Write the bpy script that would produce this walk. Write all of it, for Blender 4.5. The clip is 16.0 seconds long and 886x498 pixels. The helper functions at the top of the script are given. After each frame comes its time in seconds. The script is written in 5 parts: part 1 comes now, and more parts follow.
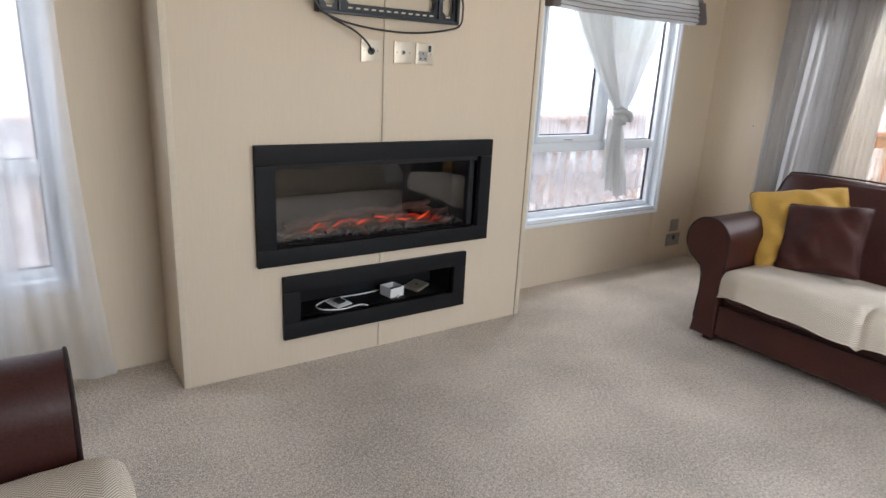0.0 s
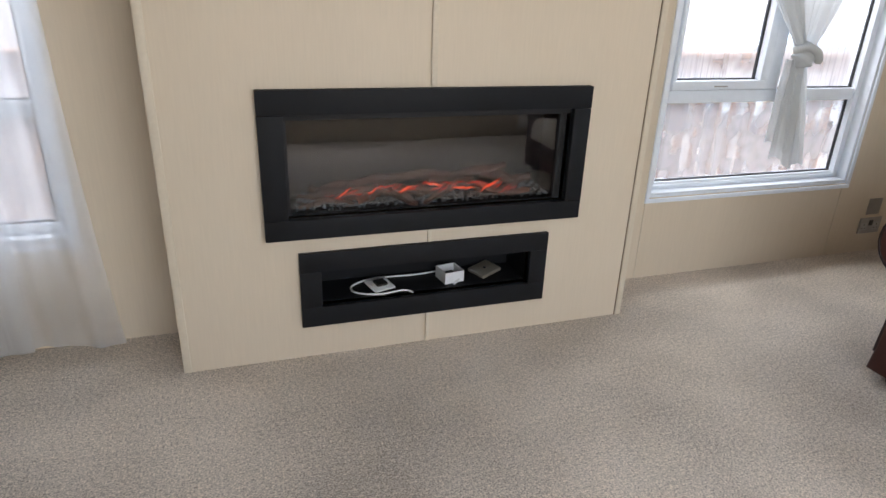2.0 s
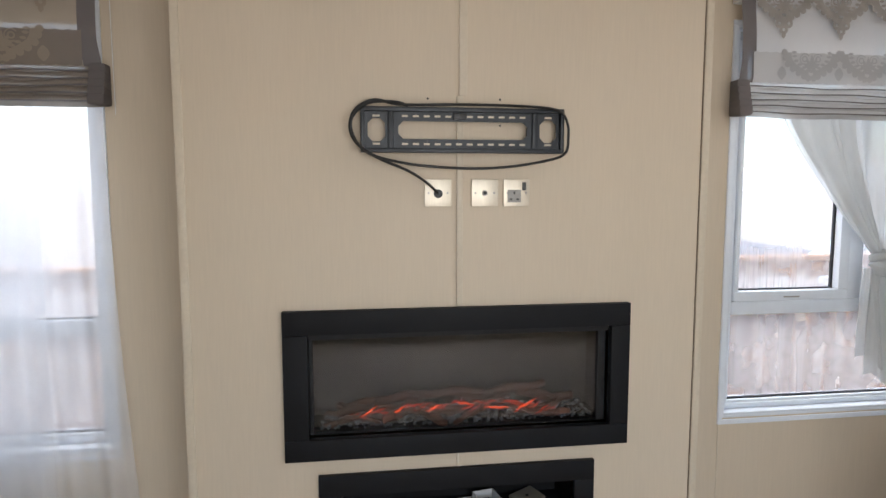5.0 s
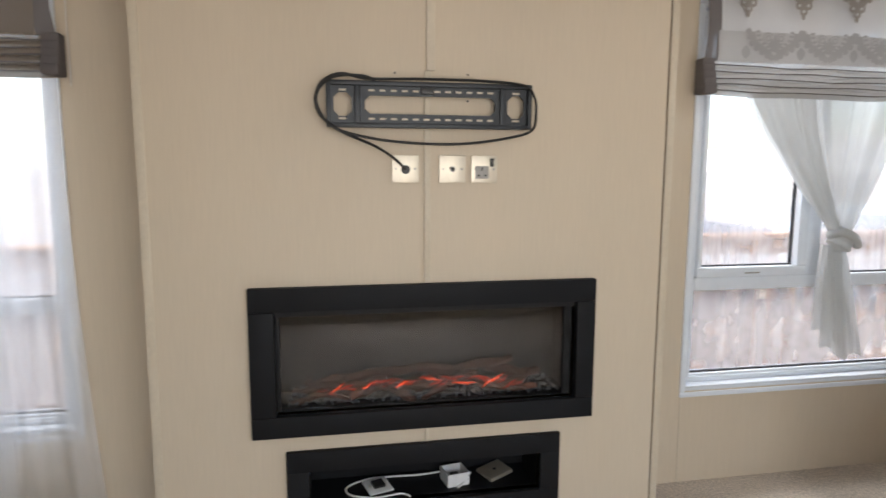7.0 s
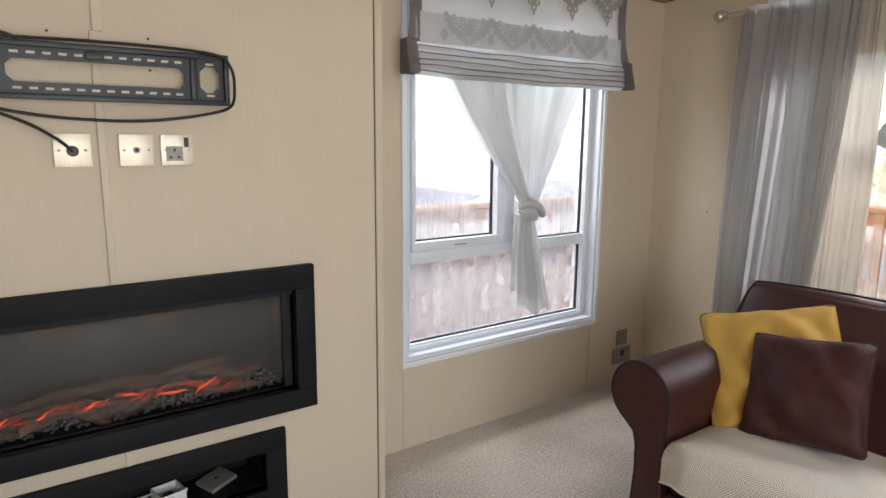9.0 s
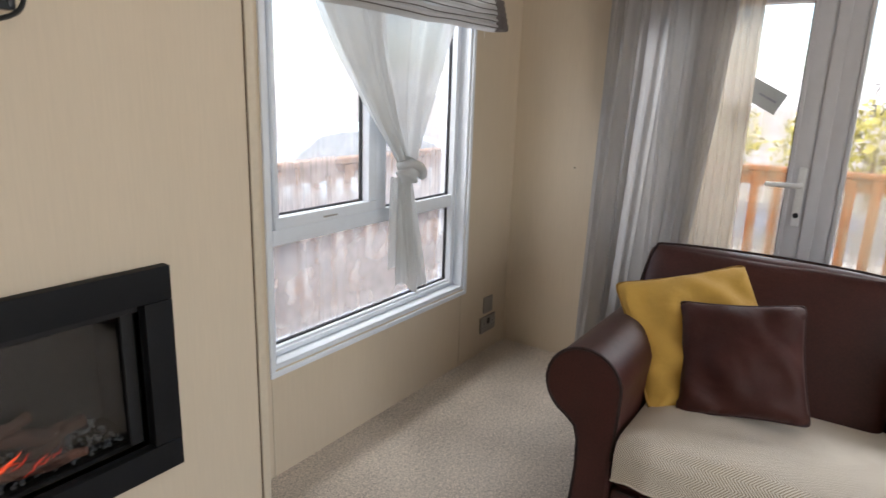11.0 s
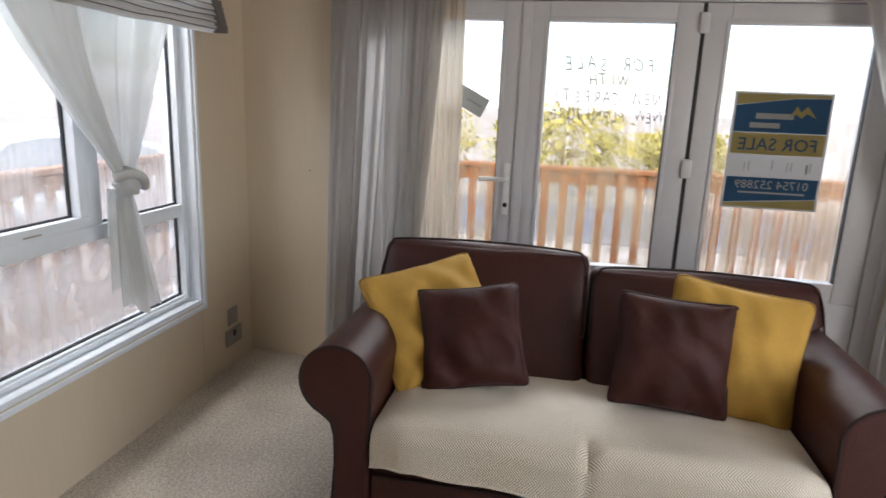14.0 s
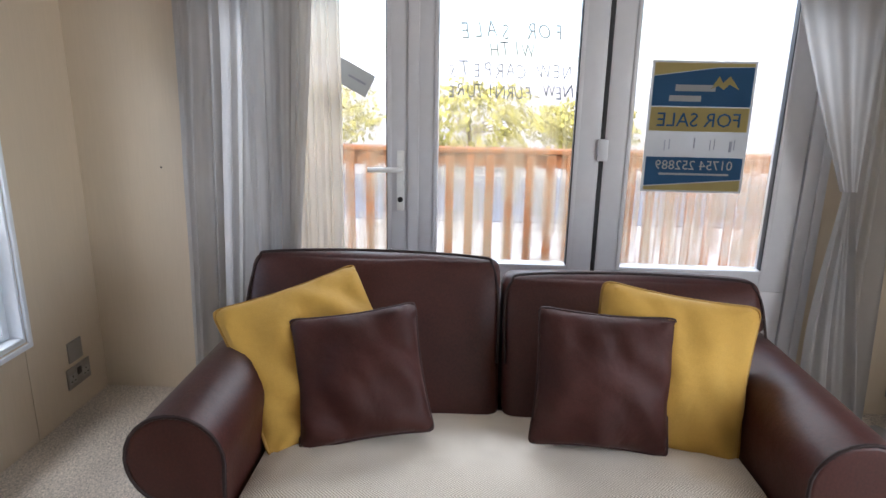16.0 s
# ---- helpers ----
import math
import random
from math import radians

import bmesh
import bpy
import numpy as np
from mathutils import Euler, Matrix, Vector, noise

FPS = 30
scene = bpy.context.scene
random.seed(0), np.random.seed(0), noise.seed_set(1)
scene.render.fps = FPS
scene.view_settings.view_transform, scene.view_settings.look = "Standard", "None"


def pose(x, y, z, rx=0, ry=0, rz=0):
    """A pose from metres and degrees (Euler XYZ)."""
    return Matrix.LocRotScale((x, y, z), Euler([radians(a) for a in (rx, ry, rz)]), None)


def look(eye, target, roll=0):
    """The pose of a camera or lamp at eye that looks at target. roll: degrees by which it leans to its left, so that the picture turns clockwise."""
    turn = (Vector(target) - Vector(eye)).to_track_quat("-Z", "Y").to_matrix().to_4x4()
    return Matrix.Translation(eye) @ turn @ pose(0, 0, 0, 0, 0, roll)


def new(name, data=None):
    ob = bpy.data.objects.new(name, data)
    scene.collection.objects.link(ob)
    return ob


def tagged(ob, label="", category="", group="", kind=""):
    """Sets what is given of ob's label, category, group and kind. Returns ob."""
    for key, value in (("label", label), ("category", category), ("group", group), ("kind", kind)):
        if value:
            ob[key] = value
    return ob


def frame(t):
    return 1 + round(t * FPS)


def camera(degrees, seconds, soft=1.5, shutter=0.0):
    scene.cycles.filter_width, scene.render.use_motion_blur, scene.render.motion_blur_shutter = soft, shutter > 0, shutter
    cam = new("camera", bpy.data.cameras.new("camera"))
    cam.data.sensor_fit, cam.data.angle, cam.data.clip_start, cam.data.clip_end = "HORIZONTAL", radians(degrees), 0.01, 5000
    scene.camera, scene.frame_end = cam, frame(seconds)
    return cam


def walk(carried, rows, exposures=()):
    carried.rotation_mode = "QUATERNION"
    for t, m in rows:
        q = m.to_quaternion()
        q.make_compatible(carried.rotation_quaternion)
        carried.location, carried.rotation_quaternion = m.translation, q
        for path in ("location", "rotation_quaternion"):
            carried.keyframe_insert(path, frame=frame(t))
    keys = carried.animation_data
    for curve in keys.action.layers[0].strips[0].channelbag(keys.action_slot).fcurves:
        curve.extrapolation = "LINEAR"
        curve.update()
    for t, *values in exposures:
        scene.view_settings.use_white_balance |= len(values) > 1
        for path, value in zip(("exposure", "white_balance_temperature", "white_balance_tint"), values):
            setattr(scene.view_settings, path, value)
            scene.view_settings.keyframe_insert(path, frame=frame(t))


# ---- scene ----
cam = camera(70.5, 16.0, shutter=0.25)
PATH = [
    (0, (0.414, 0.325, 1.252), (1.515, 1.899, 0.695), 2.9),
    (0.5, (0.608, 0.396, 1.25), (1.521, 2.075, 0.659), 1.5),
    (1, (0.812, 0.435, 1.246), (1.492, 2.209, 0.621), 1.6),
    (1.5, (0.979, 0.562, 1.225), (1.591, 2.348, 0.565), 1.9),
    (2, (1.096, 0.699, 1.228), (1.694, 2.448, 0.463), 2.1),
    (2.5, (1.21, 0.713, 1.225), (1.651, 2.524, 0.501), 1.3),
    (3, (1.322, 0.671, 1.257), (1.631, 2.555, 0.661), 2.2),
    (3.5, (1.359, 0.679, 1.271), (1.641, 2.583, 0.727), 1.1),
    (4, (1.378, 0.68, 1.283), (1.637, 2.618, 0.862), 0.2),
    (4.5, (1.38, 0.693, 1.311), (1.645, 2.658, 1.045), -0.1),
    (4.7, (1.385, 0.695, 1.319), (1.663, 2.666, 1.124), -0.1),
    (6.8, (1.381, 0.713, 1.303), (1.66, 2.68, 1.077), 0.2),
    (7, (1.397, 0.698, 1.305), (1.765, 2.647, 1.048), 0.2),
    (7.2, (1.427, 0.683, 1.307), (1.911, 2.609, 1.07), 0.9),
    (7.5, (1.463, 0.65, 1.327), (2.129, 2.519, 1.074), 1.2),
    (8, (1.495, 0.64, 1.365), (2.449, 2.372, 1.066), 1.3),
    (8.2, (1.487, 0.64, 1.353), (2.516, 2.33, 1.064), 1.0),
    (10.3, (1.505, 1.229, 1.324), (2.744, 2.72, 0.832), 1.1),
    (10.5, (1.527, 1.279, 1.313), (2.841, 2.704, 0.82), 1.4),
    (11, (1.54, 1.424, 1.317), (3.149, 2.508, 0.832), 1.9),
    (11.5, (1.522, 1.486, 1.313), (3.2, 2.449, 0.806), 3.6),
    (12, (1.492, 1.507, 1.305), (3.148, 2.5, 0.786), 3.6),
    (12.5, (1.474, 1.502, 1.302), (3.132, 2.481, 0.759), 4.2),
    (12.8, (1.472, 1.486, 1.287), (3.127, 2.448, 0.71), 3.9),
    (13, (1.474, 1.501, 1.297), (3.138, 2.439, 0.706), 4.5),
    (13.3, (1.48, 1.466, 1.306), (3.237, 2.268, 0.786), 3.9),
    (13.5, (1.487, 1.448, 1.325), (3.32, 2.099, 0.861), 3.3),
    (13.7, (1.517, 1.396, 1.334), (3.389, 1.954, 0.905), 2.8),
    (14, (1.511, 1.398, 1.33), (3.427, 1.749, 0.877), 2.3),
    (14.3, (1.513, 1.386, 1.329), (3.439, 1.622, 0.853), 2.2),
    (14.5, (1.526, 1.373, 1.323), (3.454, 1.463, 0.8), 2.4),
    (14.7, (1.559, 1.355, 1.317), (3.483, 1.347, 0.77), 2.0),
    (15, (1.617, 1.351, 1.306), (3.532, 1.292, 0.731), 1.0),
    (15.5, (1.786, 1.341, 1.331), (3.718, 1.441, 0.826), 0.1),
    (16, (1.96, 1.372, 1.336), (3.891, 1.45, 0.82), 1.1),
]
walk(cam, [(t, look(eye, target, roll)) for t, eye, target, roll in PATH], exposures=[(t, e, k, 10) for t, e, k in ((0, 2.6, 6350), (3, 2.58, 6400), (4.5, 2.4, 6400), (7, 2.42, 6650), (8, 2.47, 6600), (10.5, 2.35, 6650), (12.5, 2.29, 6680), (13.0, 2.29, 6680), (13.5, 2.2, 6650), (14.2, 2.28, 6580), (14.6, 2.6, 6300), (15, 2.83, 6200), (16, 2.62, 6100))])

# ---- world and sun ----
world = bpy.data.worlds.new("world")
scene.world = world
world.use_nodes = True
wn = world.node_tree
sky = wn.nodes.new("ShaderNodeTexSky")
sky.sky_type, sky.sun_disc = "NISHITA", False
sky.sun_elevation, sky.sun_rotation = radians(54), radians(270)
sky.air_density, sky.dust_density = 1.0, 3.0
wn.nodes["Background"].inputs[1].default_value = 0.13
wn.links.new(sky.outputs[0], wn.nodes["Background"].inputs[0])
sun = new("sun", bpy.data.lights.new("sun", "SUN"))
sun.data.energy, sun.data.angle, sun.data.color = 0.5, radians(10), (1.0, 0.95, 0.88)
sun.matrix_world = look((-6, -0.5, 8.3), (0, 0, 0))

# daylight that comes in by the front window
lamp = new("window_daylight", bpy.data.lights.new("window_daylight", "AREA"))
lamp.data.shape, lamp.data.size, lamp.data.size_y, lamp.data.energy, lamp.data.color = "RECTANGLE", 2.1, 1.45, 6.8, (1.0, 0.98, 0.95)
lamp.matrix_world = look((1.85, -0.62, 1.16), (1.85, 2.0, 0.85))

# added fill lamps above the side windows and the doors, boosting the sky's light indoors
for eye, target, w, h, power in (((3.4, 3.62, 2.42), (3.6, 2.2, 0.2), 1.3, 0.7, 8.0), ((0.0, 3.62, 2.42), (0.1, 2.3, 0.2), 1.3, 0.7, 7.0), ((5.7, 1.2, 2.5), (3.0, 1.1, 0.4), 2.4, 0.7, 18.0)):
    lamp = new("sky_fill", bpy.data.lights.new("sky_fill", "AREA"))
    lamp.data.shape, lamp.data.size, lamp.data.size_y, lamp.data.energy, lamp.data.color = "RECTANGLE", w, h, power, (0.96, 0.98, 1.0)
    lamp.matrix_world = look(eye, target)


# ---- materials ----
def mat(name, colour, rough=0.6, dark=0.85, scale=8.0, fine=120.0, bump=0.15, metal=0.0, stretch=(1, 1, 1), sheen=0.0, spec=0.5, bump_dist=0.002, wide=0.0, detail=4.0, grit=0.5, wrinkle=0.0, span=0.3):
    """A principled material with variation at two scales and fine relief, in metres."""
    m = bpy.data.materials.new(name)
    m.use_nodes = True
    nt = m.node_tree
    b = nt.nodes["Principled BSDF"]
    tc = nt.nodes.new("ShaderNodeTexCoord")
    mp = nt.nodes.new("ShaderNodeMapping")
    mp.inputs["Scale"].default_value = stretch
    nt.links.new(tc.outputs["Object"], mp.inputs[0])
    n1, n2 = nt.nodes.new("ShaderNodeTexNoise"), nt.nodes.new("ShaderNodeTexNoise")
    n1.inputs["Scale"].default_value, n1.inputs["Detail"].default_value, n1.inputs["Roughness"].default_value = scale, detail, grit
    n2.inputs["Scale"].default_value, n2.inputs["Detail"].default_value = fine, 3
    for n in (n1, n2):
        nt.links.new(mp.outputs[0], n.inputs["Vector"])
    add = nt.nodes.new("ShaderNodeMath")
    add.operation = "ADD"
    nt.links.new(n1.outputs[0], add.inputs[0])
    nt.links.new(n2.outputs[0], add.inputs[1])
    if wide:
        n3, soft = nt.nodes.new("ShaderNodeTexNoise"), nt.nodes.new("ShaderNodeMath")
        n3.inputs["Scale"].default_value, n3.inputs["Detail"].default_value = wide, 3
        nt.links.new(mp.outputs[0], n3.inputs["Vector"])
        soft.operation = "MULTIPLY_ADD"
        soft.inputs[1].default_value, soft.inputs[2].default_value = 0.45, -0.225
        both = nt.nodes.new("ShaderNodeMath")
        both.operation = "ADD"
        nt.links.new(n3.outputs[0], soft.inputs[0])
        nt.links.new(soft.outputs[0], both.inputs[0])
        nt.links.new(add.outputs[0], both.inputs[1])
        add = both
    ramp = nt.nodes.new("ShaderNodeMapRange")
    ramp.inputs["From Min"].default_value, ramp.inputs["From Max"].default_value = 1 - span, 1 + span
    nt.links.new(add.outputs[0], ramp.inputs["Value"])
    mix = nt.nodes.new("ShaderNodeMix")
    mix.data_type = "RGBA"
    mix.inputs["A"].default_value = (*[c * dark for c in colour], 1)
    mix.inputs["B"].default_value = (*[min(1, c * (2 - dark)) for c in colour], 1)
    nt.links.new(ramp.outputs[0], mix.inputs["Factor"])
    nt.links.new(mix.outputs["Result"], b.inputs["Base Color"])
    b.inputs["Roughness"].default_value, b.inputs["Metallic"].default_value = rough, metal
    b.inputs["Specular IOR Level"].default_value = spec
    if sheen:
        b.inputs["Sheen Weight"].default_value, b.inputs["Sheen Roughness"].default_value = sheen, 0.4
    if bump:
        bp = nt.nodes.new("ShaderNodeBump")
        bp.inputs["Strength"].default_value, bp.inputs["Distance"].default_value = bump, bump_dist
        nt.links.new(add.outputs[0], bp.inputs["Height"])
        nt.links.new(bp.outputs[0], b.inputs["Normal"])
        if wrinkle:
            n4, b2 = nt.nodes.new("ShaderNodeTexNoise"), nt.nodes.new("ShaderNodeBump")
            n4.inputs["Scale"].default_value, n4.inputs["Detail"].default_value, n4.inputs["Distortion"].default_value = 7.0, 3, 0.35
            nt.links.new(tc.outputs["Object"], n4.inputs["Vector"])
            b2.inputs["Strength"].default_value, b2.inputs["Distance"].default_value = wrinkle, 0.02
            nt.links.new(n4.outputs[0], b2.inputs["Height"])
            nt.links.new(b2.outputs[0], bp.inputs["Normal"])
    return m


def fabric(name, colour, see=0.2, through_light=0.5, weave=900.0, folds=6.0):
    """Thin cloth: part diffuse, part translucent, part open weave."""
    m = bpy.data.materials.new(name)
    m.use_nodes = True
    nt = m.node_tree
    nt.nodes.remove(nt.nodes["Principled BSDF"])
    out = nt.nodes["Material Output"]
    tc, n = nt.nodes.new("ShaderNodeTexCoord"), nt.nodes.new("ShaderNodeTexNoise")
    n.inputs["Scale"].default_value, n.inputs["Detail"].default_value = folds, 6
    nt.links.new(tc.outputs["Object"], n.inputs["Vector"])
    mix = nt.nodes.new("ShaderNodeMix")
    mix.data_type = "RGBA"
    mix.inputs["A"].default_value = (*[c * 0.86 for c in colour], 1)
    mix.inputs["B"].default_value = (*[min(1, c * 1.08) for c in colour], 1)
    nt.links.new(n.outputs[0], mix.inputs["Factor"])
    d, t, tr = nt.nodes.new("ShaderNodeBsdfDiffuse"), nt.nodes.new("ShaderNodeBsdfTranslucent"), nt.nodes.new("ShaderNodeBsdfTransparent")
    nt.links.new(mix.outputs["Result"], d.inputs[0])
    nt.links.new(mix.outputs["Result"], t.inputs[0])
    m1, m2 = nt.nodes.new("ShaderNodeMixShader"), nt.nodes.new("ShaderNodeMixShader")
    m1.inputs[0].default_value = through_light
    nt.links.new(d.outputs[0], m1.inputs[1])
    nt.links.new(t.outputs[0], m1.inputs[2])
    w = nt.nodes.new("ShaderNodeTexNoise")
    w.inputs["Scale"].default_value = weave
    nt.links.new(tc.outputs["Object"], w.inputs["Vector"])
    mr = nt.nodes.new("ShaderNodeMapRange")
    mr.inputs["To Min"].default_value, mr.inputs["To Max"].default_value = max(0, see - 0.12), see + 0.12
    nt.links.new(w.outputs[0], mr.inputs["Value"])
    nt.links.new(mr.outputs[0], m2.inputs[0])
    nt.links.new(m1.outputs[0], m2.inputs[1])
    nt.links.new(tr.outputs[0], m2.inputs[2])
    nt.links.new(m2.outputs[0], out.inputs["Surface"])
    return m


def glass(name, low=None, high=None, fog=0.0, run=60.0, tint=1.0, mist=(0.45, 0.44, 0.45), shine=0.04, even=0.34, rough=0.4, blur=0.35):
    """Window glass. From low to high metres the pane is misted with condensation, cut by vertical runs."""
    m = bpy.data.materials.new(name)
    m.use_nodes = True
    nt = m.node_tree
    nt.nodes.remove(nt.nodes["Principled BSDF"])
    out = nt.nodes["Material Output"]
    tr, gl, lw = nt.nodes.new("ShaderNodeBsdfTransparent"), nt.nodes.new("ShaderNodeBsdfGlossy"), nt.nodes.new("ShaderNodeLayerWeight")
    gl.inputs["Roughness"].default_value = 0.01
    tr.inputs[0].default_value = (tint, tint, tint, 1)
    pw, fr = nt.nodes.new("ShaderNodeMath"), nt.nodes.new("ShaderNodeMath")
    pw.operation, fr.operation = "POWER", "MULTIPLY_ADD"
    pw.inputs[1].default_value, fr.inputs[1].default_value, fr.inputs[2].default_value = 5.0, 0.9, shine
    nt.links.new(lw.outputs["Facing"], pw.inputs[0])
    nt.links.new(pw.outputs[0], fr.inputs[0])
    ms = nt.nodes.new("ShaderNodeMixShader")
    nt.links.new(fr.outputs[0], ms.inputs[0])
    nt.links.new(tr.outputs[0], ms.inputs[1])
    nt.links.new(gl.outputs[0], ms.inputs[2])
    last = ms
    if fog:
        geo, sep = nt.nodes.new("ShaderNodeNewGeometry"), nt.nodes.new("ShaderNodeSeparateXYZ")
        nt.links.new(geo.outputs["Position"], sep.inputs[0])
        mr = nt.nodes.new("ShaderNodeMapRange")
        mr.interpolation_type = "SMOOTHSTEP"
        mr.inputs["From Min"].default_value, mr.inputs["From Max"].default_value = high, low
        nt.links.new(sep.outputs[2], mr.inputs["Value"])
        mp = nt.nodes.new("ShaderNodeMapping")
        mp.inputs["Scale"].default_value = (run, run, run * 0.05)
        nt.links.new(geo.outputs["Position"], mp.inputs[0])
        n = nt.nodes.new("ShaderNodeTexNoise")
        n.inputs["Scale"].default_value, n.inputs["Detail"].default_value = 1.0, 3
        nt.links.new(mp.outputs[0], n.inputs["Vector"])
        n2 = nt.nodes.new("ShaderNodeTexNoise")
        n2.inputs["Scale"].default_value, n2.inputs["Detail"].default_value = 7.0, 2
        nt.links.new(geo.outputs["Position"], n2.inputs["Vector"])
        cut = nt.nodes.new("ShaderNodeMapRange")
        cut.inputs["From Min"].default_value, cut.inputs["From Max"].default_value = even, 0.52
        nt.links.new(n.outputs[0], cut.inputs["Value"])
        patch = nt.nodes.new("ShaderNodeMapRange")
        patch.inputs["From Min"].default_value, patch.inputs["From Max"].default_value = 0.2, 0.55
        nt.links.new(n2.outputs[0], patch.inputs["Value"])
        mul = nt.nodes.new("ShaderNodeMath")
        mul.operation = "MULTIPLY"
        nt.links.new(cut.outputs[0], mul.inputs[0])
        nt.links.new(mr.outputs[0], mul.inputs[1])
        mul3 = nt.nodes.new("ShaderNodeMath")
        mul3.operation = "MULTIPLY"
        nt.links.new(mul.outputs[0], mul3.inputs[0])
        nt.links.new(patch.outputs[0], mul3.inputs[1])
        mul2 = nt.nodes.new("ShaderNodeMath")
        mul2.operation = "MULTIPLY"
        mul2.inputs[1].default_value = fog
        nt.links.new(mul3.outputs[0], mul2.inputs[0])
        tl = nt.nodes.new("ShaderNodeBsdfTranslucent")
        tl.inputs[0].default_value = (*mist, 1)
        rf, mm = nt.nodes.new("ShaderNodeBsdfRefraction"), nt.nodes.new("ShaderNodeMixShader")
        rf.inputs["Color"].default_value, rf.inputs["Roughness"].default_value, rf.inputs["IOR"].default_value = (0.97, 0.95, 0.92, 1), rough, 1.08
        mm.inputs[0].default_value = 1 - blur
        nt.links.new(rf.outputs[0], mm.inputs[1])
        nt.links.new(tl.outputs[0], mm.inputs[2])
        tl = mm
        mf = nt.nodes.new("ShaderNodeMixShader")
        nt.links.new(mul2.outputs[0], mf.inputs[0])
        nt.links.new(ms.outputs[0], mf.inputs[1])
        nt.links.new(tl.outputs[0], mf.inputs[2])
        last = mf
    nt.links.new(last.outputs[0], out.inputs["Surface"])
    return m


def herringbone(name):
    """Cream cotton woven with taupe herringbone, laid out by the mesh's UV in metres."""
    m = bpy.data.materials.new(name)
    m.use_nodes = True
    nt = m.node_tree
    b = nt.nodes["Principled BSDF"]
    uv, sep = nt.nodes.new("ShaderNodeUVMap"), nt.nodes.new("ShaderNodeSeparateXYZ")
    nt.links.new(uv.outputs[0], sep.inputs[0])

    def math_node(op, a, v=None, c=None):
        n = nt.nodes.new("ShaderNodeMath")
        n.operation = op
        nt.links.new(a, n.inputs[0])
        if v is not None:
            if isinstance(v, float):
                n.inputs[1].default_value = v
            else:
                nt.links.new(v, n.inputs[1])
        if c is not None:
            n.inputs[2].default_value = c
        return n.outputs[0]
    zig = math_node("PINGPONG", sep.outputs[1], 0.028)
    s = math_node("ADD", sep.outputs[0], zig)
    s = math_node("MULTIPLY", s, 2 * math.pi / 0.0085)
    s = math_node("SINE", s)
    s = math_node("MULTIPLY_ADD", s, 0.9, 0.62)
    cl = nt.nodes.new("ShaderNodeClamp")
    nt.links.new(s, cl.inputs[0])
    n = nt.nodes.new("ShaderNodeTexNoise")
    n.inputs["Scale"].default_value, n.inputs["Detail"].default_value = 9, 5
    tc = nt.nodes.new("ShaderNodeTexCoord")
    nt.links.new(tc.outputs["Object"], n.inputs["Vector"])
    mr = nt.nodes.new("ShaderNodeMapRange")
    mr.inputs["From Min"].default_value, mr.inputs["From Max"].default_value = 0.35, 0.62
    nt.links.new(n.outputs[0], mr.inputs["Value"])
    use = nt.nodes.new("ShaderNodeMapRange")
    use.inputs["From Min"].default_value, use.inputs["From Max"].default_value = 0.50, 0.22
    nt.links.new(sep.outputs[1], use.inputs["Value"])
    worn = math_node("MULTIPLY_ADD", mr.outputs[0], 0.4, 0.55)
    worn = math_node("MULTIPLY", worn, use.outputs[0])
    f = math_node("MAXIMUM", cl.outputs[0], worn)
    mix = nt.nodes.new("ShaderNodeMix")
    mix.data_type = "RGBA"
    mix.inputs["A"].default_value, mix.inputs["B"].default_value = (0.38, 0.315, 0.235, 1), (0.81, 0.745, 0.645, 1)
    nt.links.new(f, mix.inputs["Factor"])
    nt.links.new(mix.outputs["Result"], b.inputs["Base Color"])
    b.inputs["Roughness"].default_value = 0.9
    b.inputs["Specular IOR Level"].default_value = 0.2
    bp = nt.nodes.new("ShaderNodeBump")
    bp.inputs["Strength"].default_value, bp.inputs["Distance"].default_value = 0.35, 0.0015
    nt.links.new(f, bp.inputs["Height"])
    nt.links.new(bp.outputs[0], b.inputs["Normal"])
    return m


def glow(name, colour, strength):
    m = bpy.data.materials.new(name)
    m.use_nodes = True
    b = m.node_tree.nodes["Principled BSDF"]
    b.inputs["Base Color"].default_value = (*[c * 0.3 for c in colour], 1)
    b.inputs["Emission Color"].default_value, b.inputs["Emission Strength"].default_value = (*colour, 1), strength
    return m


WALL = mat("cream_vinyl_board", (0.61, 0.515, 0.39), 0.55, 0.967, 3.0, 180.0, 0.07, stretch=(1, 1, 0.05), bump_dist=0.0006)
STRIP = mat("cream_joint_strip", (0.60, 0.52, 0.40), 0.45, 0.95, 5.0, 90.0, 0.05)
CEIL = mat("white_ceiling_board", (0.72, 0.70, 0.67), 0.8, 0.95, 4, 180, 0.25)
CROWN = mat("brown_wood_trim", (0.27, 0.16, 0.085), 0.45, 0.7, 6, 60, 0.1, stretch=(1, 1, 8))
CARPET = mat("beige_carpet", (0.66, 0.585, 0.50), 0.95, 0.50, 75.0, 190.0, 1.0, spec=0.1, bump_dist=0.009, wide=1.8, detail=10.0, grit=0.8, span=0.23)
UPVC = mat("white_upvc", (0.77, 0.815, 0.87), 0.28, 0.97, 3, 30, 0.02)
# same white plastic, with the backlit doors' shade put into a darker colour
DOORPVC = mat("shaded_white_door_upvc", (0.60, 0.60, 0.625), 0.3, 0.97, 3, 30, 0.02)
GASKET = mat("black_rubber", (0.015, 0.015, 0.018), 0.6, 0.9, 20, 100, 0.0)
BLACK = mat("satin_black_board", (0.0065, 0.007, 0.0085), 0.6, 0.85, 12, 220, 0.06, spec=0.22)
INNER = mat("matt_black_lining", (0.008, 0.008, 0.009), 0.75, 0.8, 9, 100, 0.05)
